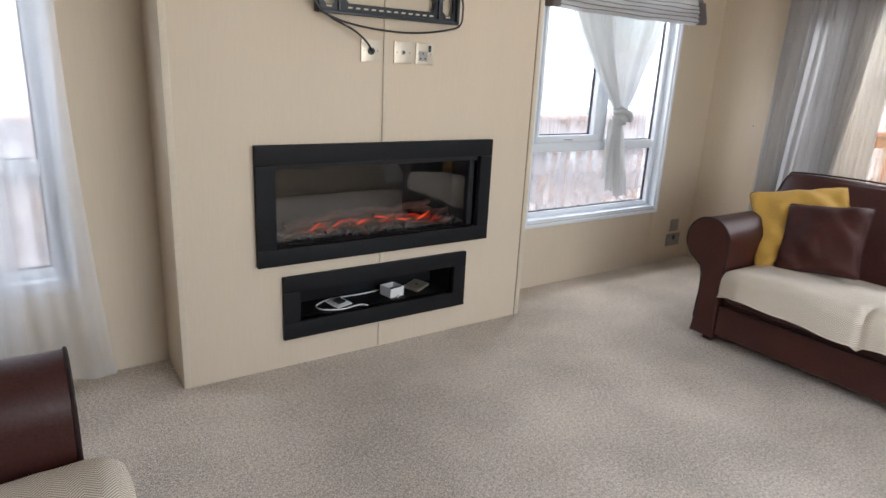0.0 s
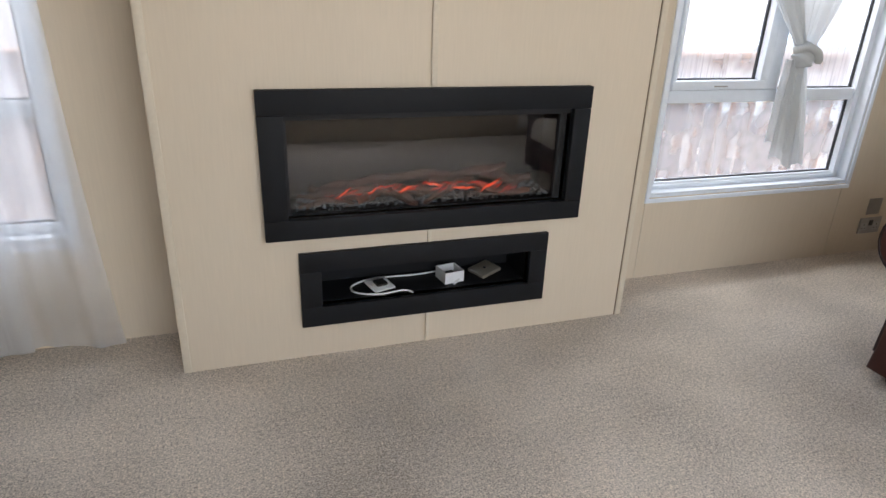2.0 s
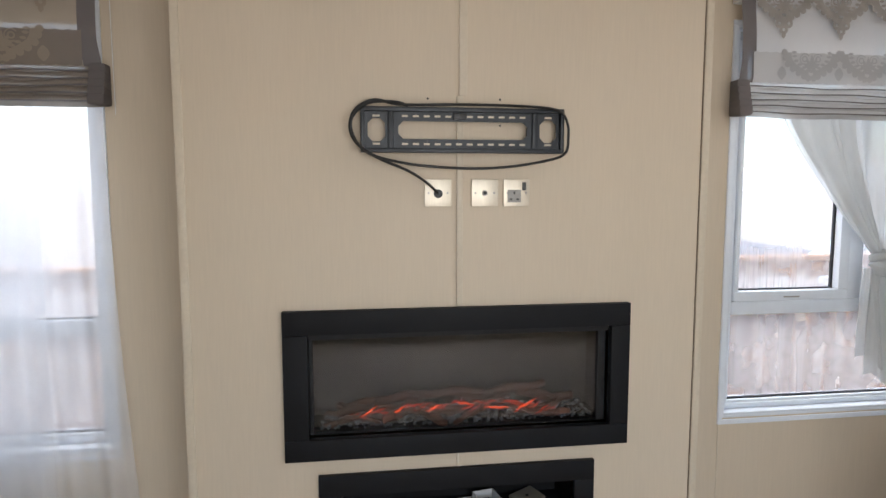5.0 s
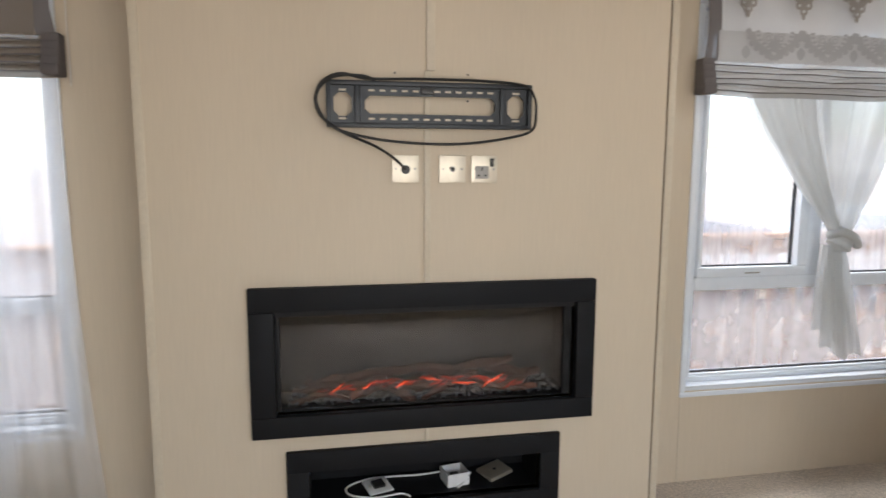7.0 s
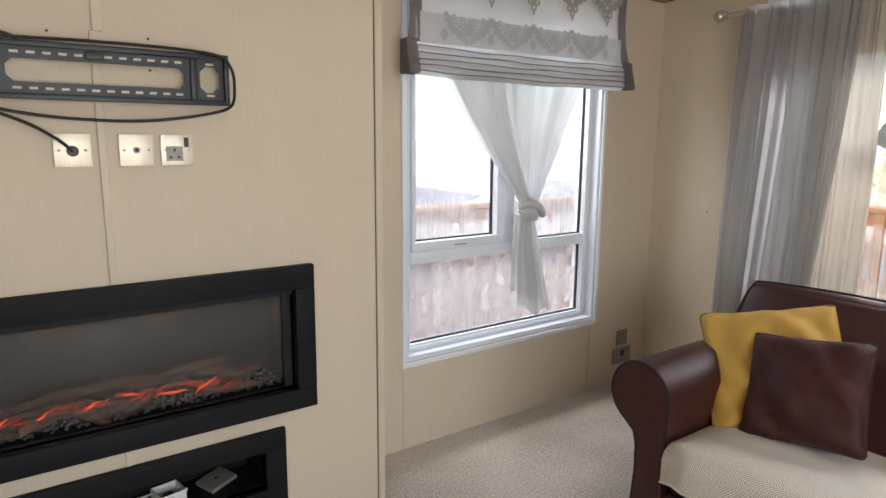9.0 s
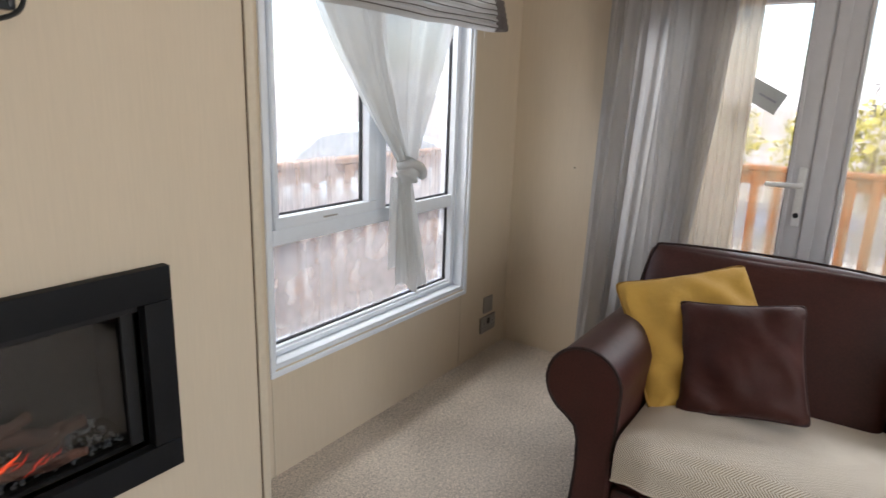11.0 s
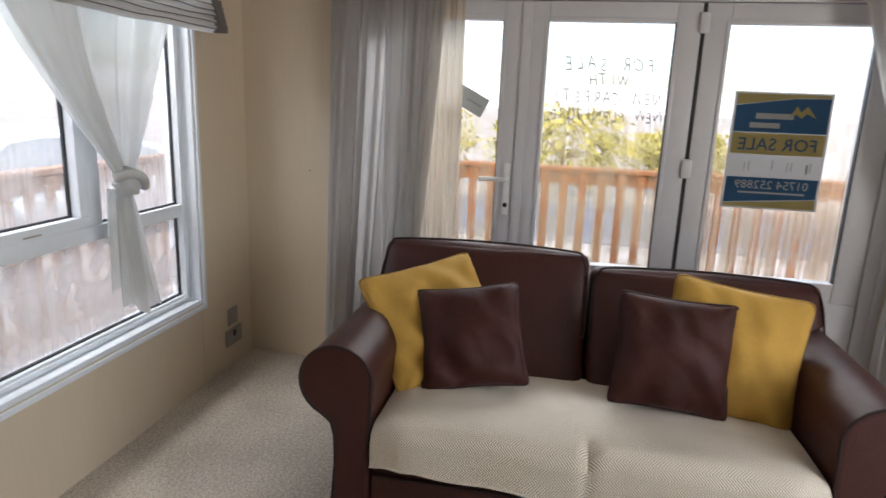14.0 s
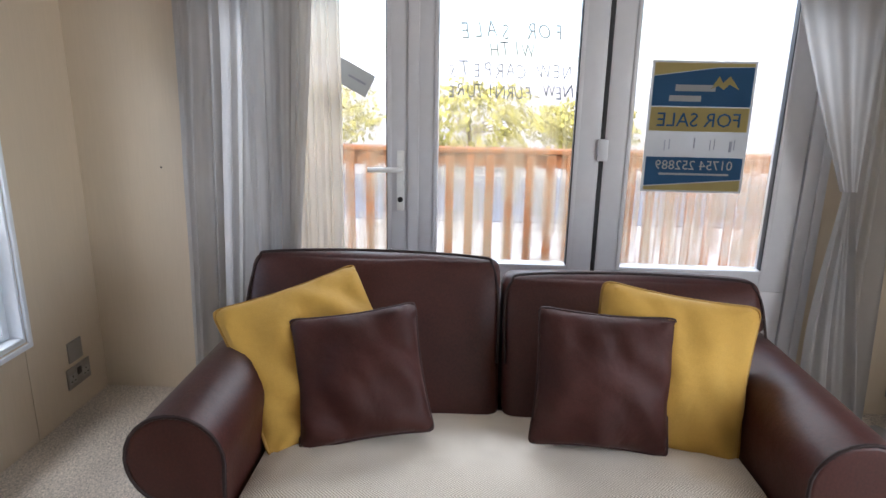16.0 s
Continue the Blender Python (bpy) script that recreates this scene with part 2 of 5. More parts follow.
NICKEL = mat("dull_nickel_plate", (0.30, 0.285, 0.26), 0.4, 0.92, 30, 300, 0.03, metal=0.5)
CHROME = mat("brushed_steel_plate", (0.62, 0.56, 0.46), 0.42, 0.94, 30, 300, 0.03, metal=0.75, stretch=(1, 1, 0.1))
GREYPL = mat("grey_plastic", (0.33, 0.32, 0.30), 0.5, 0.9, 30, 90, 0.02)
DARKPL = mat("black_plastic", (0.02, 0.02, 0.02), 0.4, 0.9, 30, 90, 0.02)
MOUNT = mat("dark_grey_painted_steel", (0.022, 0.026, 0.032), 0.42, 0.85, 25, 200, 0.05, metal=0.2)
CABLE = mat("black_cable", (0.012, 0.012, 0.012), 0.45, 0.9, 30, 90, 0.0)
WHITEPL = mat("white_plastic", (0.75, 0.75, 0.74), 0.4, 0.96, 30, 90, 0.02)
LEATHER = mat("oxblood_leather", (0.048, 0.0118, 0.0088), 0.46, 0.68, 5.0, 150.0, 0.25, wrinkle=0.2, spec=0.4, sheen=0.03, bump_dist=0.0015)
SUEDE = mat("brown_suede", (0.048, 0.0130, 0.0098), 0.6, 0.7, 9.0, 300.0, 0.15, wrinkle=0.6, sheen=0.05, spec=0.28, wide=3.0)
SUEDEPIPE = mat("brown_piping", (0.034, 0.011, 0.010), 0.6, 0.85, 30, 200, 0.1)
PIPING = mat("dark_piping", (0.018, 0.0065, 0.0055), 0.75, 0.85, 30, 200, 0.1)
# brown that paints the shade in the gap beside the corner bead
GAPSHADE = mat("brown_gap_shade", (0.13, 0.085, 0.05), 0.7, 0.85, 20, 120, 0.1)
MUSTARD = mat("mustard_velvet", (0.53, 0.315, 0.068), 0.75, 0.88, 9.0, 420.0, 0.2, wrinkle=0.65, sheen=0.15, spec=0.2)
MPIPE = mat("mustard_piping", (0.34, 0.19, 0.035), 0.75, 0.85, 30, 200, 0.1)
HEM = mat("cream_hem", (0.62, 0.55, 0.45), 0.9, 0.85, 30, 200, 0.2)
THROW = herringbone("cream_herringbone_cotton")
GREYCLOTH = fabric("grey_voile", (0.50, 0.485, 0.475), 0.07, 0.55)
CREAMNET = fabric("cream_pleated_net", (0.62, 0.55, 0.46), 0.0, 0.35)
WHITENET = fabric("white_voile", (0.66, 0.67, 0.66), 0.10, 0.32)
LEFTNET = fabric("white_voile_thin", (0.80, 0.82, 0.84), 0.53, 0.55)
BLINDCLOTH = fabric("white_blind_cloth", (0.74, 0.74, 0.74), 0.0, 0.28)
BLINDMOTIF = fabric("taupe_damask", (0.42, 0.385, 0.35), 0.0, 0.2)
BLINDPALE = fabric("pale_grey_damask", (0.51, 0.50, 0.495), 0.0, 0.22)
# left blind: its backlit shade is put into these three tan and brown colours
BLINDSHADE = fabric("shaded_tan_blind_cloth", (0.42, 0.36, 0.285), 0.0, 0.08)
SHADEMOTIF = fabric("shaded_tan_damask", (0.36, 0.30, 0.235), 0.0, 0.08)
SHADEFOLD = fabric("shaded_brown_folded_cloth", (0.27, 0.225, 0.185), 0.0, 0.08)
# printed cloth greyed further by the shade of its doubled layers
BLINDGREY = fabric("grey_print_and_shade_cloth", (0.62, 0.61, 0.60), 0.0, 0.22)
# colour of the borders, also of the drawn shadow lines between folds
BLINDEDGE = fabric("taupe_border_and_fold_shadow", (0.20, 0.18, 0.175), 0.0, 0.15)
BRASS = mat("antique_nickel", (0.55, 0.5, 0.42), 0.28, 0.9, 30, 90, 0.02, metal=1.0)
RAD = mat("white_enamel", (0.84, 0.83, 0.80), 0.35, 0.97, 5, 60, 0.02)
WINGLASS = glass("window_glass", 0.85, 1.25, 0.9, 70.0, mist=(0.46, 0.44, 0.43), even=0.15)
LOWGLASS = glass("misted_lower_glass", 0.9, 1.6, 1.0, 18.0, mist=(0.40, 0.385, 0.375), even=-0.05, rough=0.27, blur=0.38)
DOORGLASS = glass("misted_door_glass", 0.75, 1.75, 0.80, 45.0, mist=(0.34, 0.28, 0.18), even=0.31, rough=0.2, blur=0.6)
CLEAR = glass("clear_glass")
FIREGLASS = glass("fire_glass", tint=0.8, shine=0.075)
STAIN = mat("orange_brown_stained_timber", (0.26, 0.088, 0.020), 0.6, 0.7, 6, 70, 0.3, stretch=(1, 1, 0.15))
# lit copy of the stained timber, brightness put into a paler colour
PALESTAIN = mat("lit_pale_brown_timber", (0.33, 0.20, 0.125), 0.7, 0.7, 6, 70, 0.3, stretch=(1, 1, 0.15))
DECKW = mat("grey_deck_board", (0.30, 0.25, 0.21), 0.75, 0.75, 4, 60, 0.3)
GROUND = mat("pale_gravel_ground", (0.33, 0.30, 0.265), 0.9, 0.8, 0.4, 40, 0.4, bump_dist=0.01)
ASPHALT = mat("grey_tarmac", (0.13, 0.13, 0.14), 0.85, 0.8, 1.2, 60, 0.3)
LEAF = mat("yellow_green_leaves", (0.33, 0.29, 0.05), 0.6, 0.6, 3, 20, 0.0)
BARK = mat("grey_brown_bark", (0.16, 0.11, 0.07), 0.85, 0.7, 8, 50, 0.4)
CARPAINT = mat("pale_blue_car_paint", (0.58, 0.66, 0.70), 0.25, 0.96, 3, 30, 0.0)
CARGLASS = mat("grey_car_glass", (0.34, 0.37, 0.39), 0.1, 0.95, 3, 30, 0.0)
TYRE = mat("black_tyre", (0.02, 0.02, 0.02), 0.8, 0.9, 20, 90, 0.1)
LOG = mat("charred_log", (0.125, 0.06, 0.042), 0.8, 0.55, 18, 90, 0.6, bump_dist=0.004)
ASH = mat("grey_ash_chips", (0.17, 0.185, 0.20), 0.9, 0.6, 40, 200, 0.6)
# emission for the added backdrop ring that whitens the horizon
HORIZON_GLOW = glow("pale_horizon_glow", (0.95, 0.97, 1.0), 0.22)
EMBER = glow("orange_ember", (1.0, 0.05, 0.012), 0.09)
EMBER2 = glow("hot_ember", (1.0, 0.09, 0.018), 0.26)
SIGNBLUE = fabric("blue_print", (0.055, 0.135, 0.26), 0.0, 0.45)
SIGNYEL = fabric("yellow_print", (0.48, 0.385, 0.16), 0.0, 0.45)
SIGNWHITE = fabric("white_print", (0.50, 0.50, 0.50), 0.0, 0.4)
INK = mat("grey_marker_ink", (0.26, 0.26, 0.29), 0.7, 0.9, 30, 90, 0.0)
FAINT = fabric("faint_grey_marker", (0.20, 0.20, 0.215), 0.25, 0.3)
PAPER = fabric("pale_card", (0.42, 0.43, 0.42), 0.0, 0.3)


# ---- mesh helpers ----
def link(name, bm, material, parent=None, label="", smooth=True, angle=40):
    me = bpy.data.meshes.new(name)
    bm.normal_update()
    bm.to_mesh(me)
    bm.free()
    for m in (material if isinstance(material, (list, tuple)) else [material]):
        me.materials.append(m)
    if smooth:
        me.polygons.foreach_set("use_smooth", [True] * len(me.polygons))
        me.set_sharp_from_angle(angle=radians(angle))
    ob = new(name, me)
    if parent is not None:
        ob.parent = parent
    if label:
        ob["label"] = label
    return ob


def part(name, bm, material, parent, label="", smooth=True):
    return link(name, bm, material, parent, label, smooth)


def thing(name, label, category, group="", kind="", at=None):
    e = new(name)
    e.empty_display_size = 0.05
    if at is not None:
        e.matrix_world = at
    return tagged(e, label, category, group, kind)


def box(x0, x1, y0, y1, z0, z1, bevel=0.0, seg=2, bm=None):
    fresh = bmesh.new()
    bmesh.ops.create_cube(fresh, size=1)
    for v in fresh.verts:
        v.co = Vector((x0 + (v.co.x + 0.5) * (x1 - x0), y0 + (v.co.y + 0.5) * (y1 - y0), z0 + (v.co.z + 0.5) * (z1 - z0)))
    if bevel:
        bmesh.ops.bevel(fresh, geom=fresh.edges[:], offset=bevel, segments=seg, affect="EDGES", profile=0.6)
    if bm is None:
        return fresh
    me = bpy.data.meshes.new("tmp")
    fresh.to_mesh(me)
    fresh.free()
    bm.from_mesh(me)
    bpy.data.meshes.remove(me)
    return bm


def prism(outline, axis, a, b, bevel=0.0, seg=2):
    """An outline of (u, v) pairs pushed along an axis from a to b. axis x: (y, z); y: (x, z); z: (x, y)."""
    bm = bmesh.new()

    def p(u, v, w):
        return {"x": (w, u, v), "y": (u, w, v), "z": (u, v, w)}[axis]
    lo = [bm.verts.new(p(u, v, a)) for u, v in outline]
    hi = [bm.verts.new(p(u, v, b)) for u, v in outline]
    n = len(outline)
    f1, f2 = bm.faces.new(lo), bm.faces.new(hi[::-1])
    for i in range(n):
        bm.faces.new((lo[i], hi[i], hi[(i + 1) % n], lo[(i + 1) % n]))
    bmesh.ops.recalc_face_normals(bm, faces=bm.faces[:])
    if bevel:
        ed = [e for e in bm.edges if any(f in (f1, f2) for f in e.link_faces)]
        bmesh.ops.bevel(bm, geom=ed, offset=bevel, segments=seg, affect="EDGES", profile=0.6)
    return bm


def tube(points, r, sides=8, closed=False, bm=None, taper=None):
    bm = bm or bmesh.new()
    pts = [Vector(p) for p in points]
    n = len(pts)
    rings = []
    side = None
    for i, p in enumerate(pts):
        a = pts[(i - 1) % n] if closed or i else p
        b = pts[(i + 1) % n] if closed or i < n - 1 else p
        d = (b - a).normalized()
        if side is None:
            side = d.orthogonal().normalized()
        side = (side - d * side.dot(d)).normalized()
        up = d.cross(side)
        rr = r if taper is None else r * taper(i / (n - 1))
        rings.append([bm.verts.new(p + side * math.cos(2 * math.pi * k / sides) * rr + up * math.sin(2 * math.pi * k / sides) * rr) for k in range(sides)])
    for i in range(n if closed else n - 1):
        A, B = rings[i], rings[(i + 1) % n]
        for k in range(sides):
            bm.faces.new((A[k], A[(k + 1) % sides], B[(k + 1) % sides], B[k]))
    if not closed:
        bm.faces.new(rings[0][::-1])
        bm.faces.new(rings[-1])
    return bm


def spline(ctrl, n=8, closed=False):
    """Points on a smooth line through the control points."""
    c = [Vector(p) for p in ctrl]
    out, m = [], len(c)
    for i in range(m if closed else m - 1):
        p0, p1, p2, p3 = (c[(i + k) % m] if closed else c[min(max(i + k, 0), m - 1)] for k in (-1, 0, 1, 2))
        for j in range(n):
            t = j / n
            out.append(0.5 * (2 * p1 + (p2 - p0) * t + (2 * p0 - 5 * p1 + 4 * p2 - p3) * t * t + (3 * p1 - p0 - 3 * p2 + p3) * t ** 3))
    if not closed:
        out.append(c[-1])
    return out


def grid(f, nu, nv, uv=None):
    """A sheet of points f(u, v), u and v from 0 to 1."""
    bm = bmesh.new()
    rows = [[bm.verts.new(f(i / nu, j / nv)) for i in range(nu + 1)] for j in range(nv + 1)]
    lay = bm.loops.layers.uv.new("UVMap") if uv else None
    for j in range(nv):
        for i in range(nu):
            face = bm.faces.new((rows[j][i], rows[j][i + 1], rows[j + 1][i + 1], rows[j + 1][i]))
            if uv:
                for lp, (a, b) in zip(face.loops, ((i, j), (i + 1, j), (i + 1, j + 1), (i, j + 1))):
                    lp[lay].uv = uv(a / nu, b / nv)
    return bm


def disc(centre, r, axis, depth, sides=20):
    """A short cylinder whose axis is x or y."""
    pts = [(centre[1 if axis == "x" else 0] + r * math.cos(2 * math.pi * k / sides), centre[2] + r * math.sin(2 * math.pi * k / sides)) for k in range(sides)]
    w = centre[0] if axis == "x" else centre[1]
    return prism(pts, axis, w, w + depth, min(r * 0.15, 0.002))


# ---- the plan ----
YB, YF, XR, XL = 2.958, -0.58, 4.442, -3.2          # back, front, door and far walls
FACE, BL, BR = 2.666, 0.865, 2.555                # chimney breast
EAVE, RIDGE, YM = 2.10, 2.29, 1.18                # vaulted ceiling
T = 0.11


def roof_z(y):
    return EAVE + (RIDGE - EAVE) * (1 - abs(y - YM) / (YB - YM))


# floor
link("floor", box(XL - T, XR + T, YF - T, YB + T, -0.06, 0.0), CARPET, smooth=False)
tagged(bpy.data.objects["floor"], "worn beige cut-pile carpet over the whole room", "carpet", kind="structure")


def wall_x(name, y0, y1, x0, x1, holes, z1=2.16):
    """A wall along x from x0 to x1 with rectangular holes (xa, xb, za, zb)."""
    bm = bmesh.new()
    xs = sorted({x0, x1, *[h[0] for h in holes], *[h[1] for h in holes]})
    for a, b in zip(xs, xs[1:]):
        cut = [h for h in holes if h[0] <= a and b <= h[1]]
        z = 0.0
        for h in sorted(cut, key=lambda q: q[2]):
            box(a, b, y0, y1, z, h[2], bm=bm)
            z = h[3]
        box(a, b, y0, y1, z, z1, bm=bm)
    bmesh.ops.remove_doubles(bm, verts=bm.verts[:], dist=0.0001)
    inner = [f for f in bm.faces if len([g for g in bm.faces if g is not f and (g.calc_center_median() - f.calc_center_median()).length < 1e-4]) > 0]
    bmesh.ops.delete(bm, geom=inner, context="FACES")
    return link(name, bm, WALL, smooth=False)


W1 = (2.832, 4.004, 0.394, 1.93)
W2 = (-0.62, 0.55, 0.394, 1.93)
W3 = (0.75, 2.95, 0.40, 1.93)
tagged(wall_x("wall_north", YB, YB + T, XL, XR, [W1, W2]), "cream grained vinyl board wall with two windows", "wall", kind="structure")
tagged(wall_x("wall_south", YF - T, YF, XL, XR, [W3]), "cream grained vinyl board wall", "wall", kind="structure")
tagged(link("wall_west", box(XL - T, XL, YF - T, YB + T, 0, 2.4), WALL, smooth=False), "plain cream wall at the far end", "wall", kind="structure")

# the gable wall with the french doors and the window over them
DY0, DY1, DZ = 0.02, 2.40, 1.84
GY0, GY1, GZ = 0.02, 2.40, 1.945
bm = bmesh.new()
for y0, y1, z0, z1 in ((YF - T, DY0, 0, 2.5), (DY1, YB + T, 0, 2.5), (DY0, DY1, DZ, GZ)):
    box(XR, XR + T, y0, y1, z0, z1, bm=bm)
me_bm = prism([(GY0, roof_z(GY0) - 0.06), (YM, RIDGE - 0.06), (GY1, roof_z(GY1) - 0.06), (GY1, 2.5), (GY0, 2.5)], "x", XR, XR + T)
tmp = bpy.data.meshes.new("tmp")
me_bm.to_mesh(tmp)
me_bm.free()
bm.from_mesh(tmp)
bpy.data.meshes.remove(tmp)
tagged(link("wall_east", bm, WALL, smooth=False), "cream vinyl board gable wall around the french doors", "wall", kind="structure")

# ceiling
bm = prism([(YF - T, roof_z(YF) - 0.012), (YM, RIDGE), (YB + T, roof_z(YB) - 0.012), (YB + T, 2.42), (YM, 2.5), (YF - T, 2.42)], "x", XL - T, XR + 0.002)
tagged(link("ceiling", bm, CEIL, smooth=False), "white textured vaulted ceiling", "ceiling", kind="structure")
trim = thing("trim", "brown wood-effect coving along the ceiling", "trim", kind="structure")
cx = [(0, 0), (0.0, -0.05), (-0.012, -0.048), (-0.02, -0.03), (-0.034, -0.014), (-0.036, 0)]
for name, y, sgn in (("coving", YB, 1), ("coving", YF, -1)):
    for xa, xb in ((XL, XR),):
        part(name, prism([(y + sgn * u - sgn * 0.001, EAVE - 0.002 + v) for u, v in cx], "x", xa, xb), CROWN, trim)
for ya, yb in ((YB - 0.03, YM), (YF + 0.03, YM)):
    bm = prism([(XR + u - 0.001, v) for u, v in cx], "y", ya, yb)
    for v in bm.verts:
        v.co.z += roof_z(v.co.y) - 0.002
    part("coving", bm, CROWN, trim)

# chimney breast with two openings cut through its front board
FX0, FX1, FZ0, FZ1 = 1.235, 2.225, 0.525, 0.862
NX0, NX1, NZ0, NZ1 = 1.332, 2.110, 0.200, 0.333
breast = thing("wall_chimney_breast", "cream grained vinyl chimney breast boxed out from the wall", "wall", kind="structure")
for x0, x1, z0, z1 in ((BL, NX0, 0, FZ0), (NX1, BR, 0, FZ0), (NX0, NX1, 0, NZ0), (NX0, NX1, NZ1, FZ0), (BL, FX0, FZ0, FZ1), (FX1, BR, FZ0, FZ1), (BL, BR, FZ1, 2.2)):
    part("board", box(x0, x1, FACE, FACE + 0.02, z0, z1), WALL, breast, "", False)
for x in (BL, BR - 0.02):
    part("side_board", box(x, x + 0.02, FACE + 0.02, YB, 0, 2.2), WALL, breast, "", False)
strips = thing("joint_strip", "cream plastic joint strips and corner beads on the boards", "trim", kind="structure")
for x0, x1, z0, z1 in ((1.708, 1.722, 0.0, NZ0 - 0.072), (1.708, 1.722, 0.402, 0.456), (1.706, 1.727, 0.94, 1.602), (1.714, 1.740, 1.602, 2.2)):
    part("strip", box(x0, x1, FACE - 0.008, FACE + 0.001, z0, z1, 0.0035), STRIP, strips)
for x in (BL, BR):
    s = 1 if x == BR else -1
    part("corner_bead", box(min(x, x + s * 0.004) - (0.022 if s > 0 else 0), max(x, x + s * 0.004) + (0.022 if s < 0 else 0), FACE - 0.005, FACE + 0.03, 0, 2.2, 0.004), STRIP, strips)
# thin brown strip painted as the gap's shade
part("shadow_gap", box(BR - 0.0255, BR - 0.0228, FACE - 0.002, FACE + 0.004, 0, 2.2), GAPSHADE, strips)
for x, z1 in ((2.822, 0.385), (3.985, 0.385), (4.05, 2.05), (0.66, 2.05)):
    if z1 < 1:
        part("strip", box(x - 0.003, x + 0.003, YB - 0.0025, YB + 0.001, 0, z1, 0.001), STRIP, strips)
for x, z in ((1.616, 1.593), (1.846, 1.594), (1.846, 1.513)):
    part("screw_hole", disc((x, FACE - 0.0015, z), 0.0035, "y", 0.003, 10), DARKPL, strips)
for y, z in ((2.62, 0.98),):
    part("screw_hole", disc((XR - 0.0015, y, z), 0.004, "x", 0.003, 10), DARKPL, strips)


# ---- windows ----
def pane(name, x0, x1, y, z0, z1, material, parent, axis="y"):
    b = box(x0, x1, y, y + 0.006, z0, z1) if axis == "y" else box(y, y + 0.006, x0, x1, z0, z1)
    p = part(name, b, material, parent, "", False)
    p.visible_shadow = False
    return p


def rim(x0, x1, z0, z1, w, y0, y1, material, parent, name="frame_bar", axis="y", bevel=0.004):
    """Four butted bars round a hole."""
    for a, b, c, d in ((x0, x1, z0, z0 + w), (x0, x1, z1 - w, z1), (x0, x0 + w, z0 + w, z1 - w), (x1 - w, x1, z0 + w, z1 - w)):
        part(name, box(a, b, y0, y1, c, d, bevel) if axis == "y" else box(y0, y1, a, b, c, d, bevel), material, parent)


def window(name, w, label, sides):
    x0, x1, z0, z1 = w
    win = thing(name, label, "window", kind="structure")
    rim(x0 - 0.018, x1 + 0.018, z0 - 0.024, z1 + 0.018, 0.02, YB - 0.008, YB + 0.004, UPVC, win, "casing")
    rim(x0 + 0.002, x1 - 0.002, z0 - 0.004, z1, 0.012, YB + 0.004, YB + 0.075, UPVC, win, "reveal_lining", bevel=0.001)
    part("window_sill", box(x0 + 0.014, x1 - 0.014, YB + 0.004, YB + 0.072, z0 + 0.008, z0 + 0.020, 0.004), UPVC, win)
    a, b = x0 + 0.012, x1 - 0.012
    rim(a, b, z0 + 0.008, z1 - 0.01, 0.045, YB + 0.055, YB + 0.115, UPVC, win, "window_frame")
    rim(a + 0.03, b - 0.03, z0 + 0.03, z1 - 0.03, 0.012, YB + 0.047, YB + 0.056, UPVC, win, "glazing_bead", bevel=0.003)
    tz0, tz1 = 0.803, 0.858
    part("transom", box(a + 0.045, b - 0.045, YB + 0.05, YB + 0.11, tz0, tz1, 0.005), UPVC, win)
    mx = 3.42 if sides else -0.03
    part("mullion", box(mx - 0.02, mx + 0.05, YB + 0.05, YB + 0.11, tz1, z1 - 0.05, 0.005), UPVC, win)
    casement = part("casement", box(a + 0.045, a + 0.055, YB + 0.042, YB + 0.09, tz1 + 0.004, z1 - 0.055, 0.002), UPVC, win)
    ca, cb = a + 0.047, mx - 0.022
    for xa, xb, za, zb in ((ca, cb, tz1 + 0.002, tz1 + 0.042), (ca, cb, z1 - 0.095, z1 - 0.055), (ca, ca + 0.018, tz1 + 0.042, z1 - 0.095), (cb - 0.045, cb, tz1 + 0.042, z1 - 0.095)):
        part("sash_bar", box(xa, xb, YB + 0.038, YB + 0.092, za, zb, 0.005), UPVC, casement)
    part("vent_slot", box((ca + cb) / 2 - 0.035, (ca + cb) / 2 + 0.035, YB + 0.0365, YB + 0.039, tz1 + 0.014, tz1 + 0.02, 0.001), GREYPL, casement)
    gy = YB + 0.085
    for xa, xb, za, zb, mtl in ((ca + 0.018, cb - 0.045, tz1 + 0.042, z1 - 0.095, WINGLASS), (mx + 0.05, b - 0.045, tz1, z1 - 0.055, WINGLASS), (a + 0.045, b - 0.045, z0 + 0.053, tz0, LOWGLASS)):
        pane("pane", xa, xb, gy, za, zb, mtl, win)
        for p0, p1, q0, q1, deep in ((xa, xb, za, za + 0.006, 0.014), (xb - 0.008, xb, za, zb, 0.012), (xa, xa + 0.004, za, zb, 0.012)):
            part("gasket", box(p0, p1, gy - deep, gy - 0.001, q0, q1), GASKET, win, "", False)
    return win


window("window_1", W1, "white plastic casement window with misted lower panes", True)
window("window_2", W2, "white plastic casement window behind a net curtain", False)
for name, w in (("window_3", W3),):
    w3 = thing(name, "white plastic window in the front wall", "window", kind="structure")
    rim(w[0], w[1], w[2], w[3], 0.05, YF - 0.105, YF - 0.06, UPVC, w3, "window_frame")
    part("mullion", box((w[0] + w[1]) / 2 - 0.03, (w[0] + w[1]) / 2 + 0.03, YF - 0.1, YF - 0.065, w[2] + 0.05, w[3] - 0.05, 0.004), UPVC, w3)
    pane("pane", w[0] + 0.05, w[1] - 0.05, YF - 0.09, w[2] + 0.05, w[3] - 0.05, CLEAR, w3)

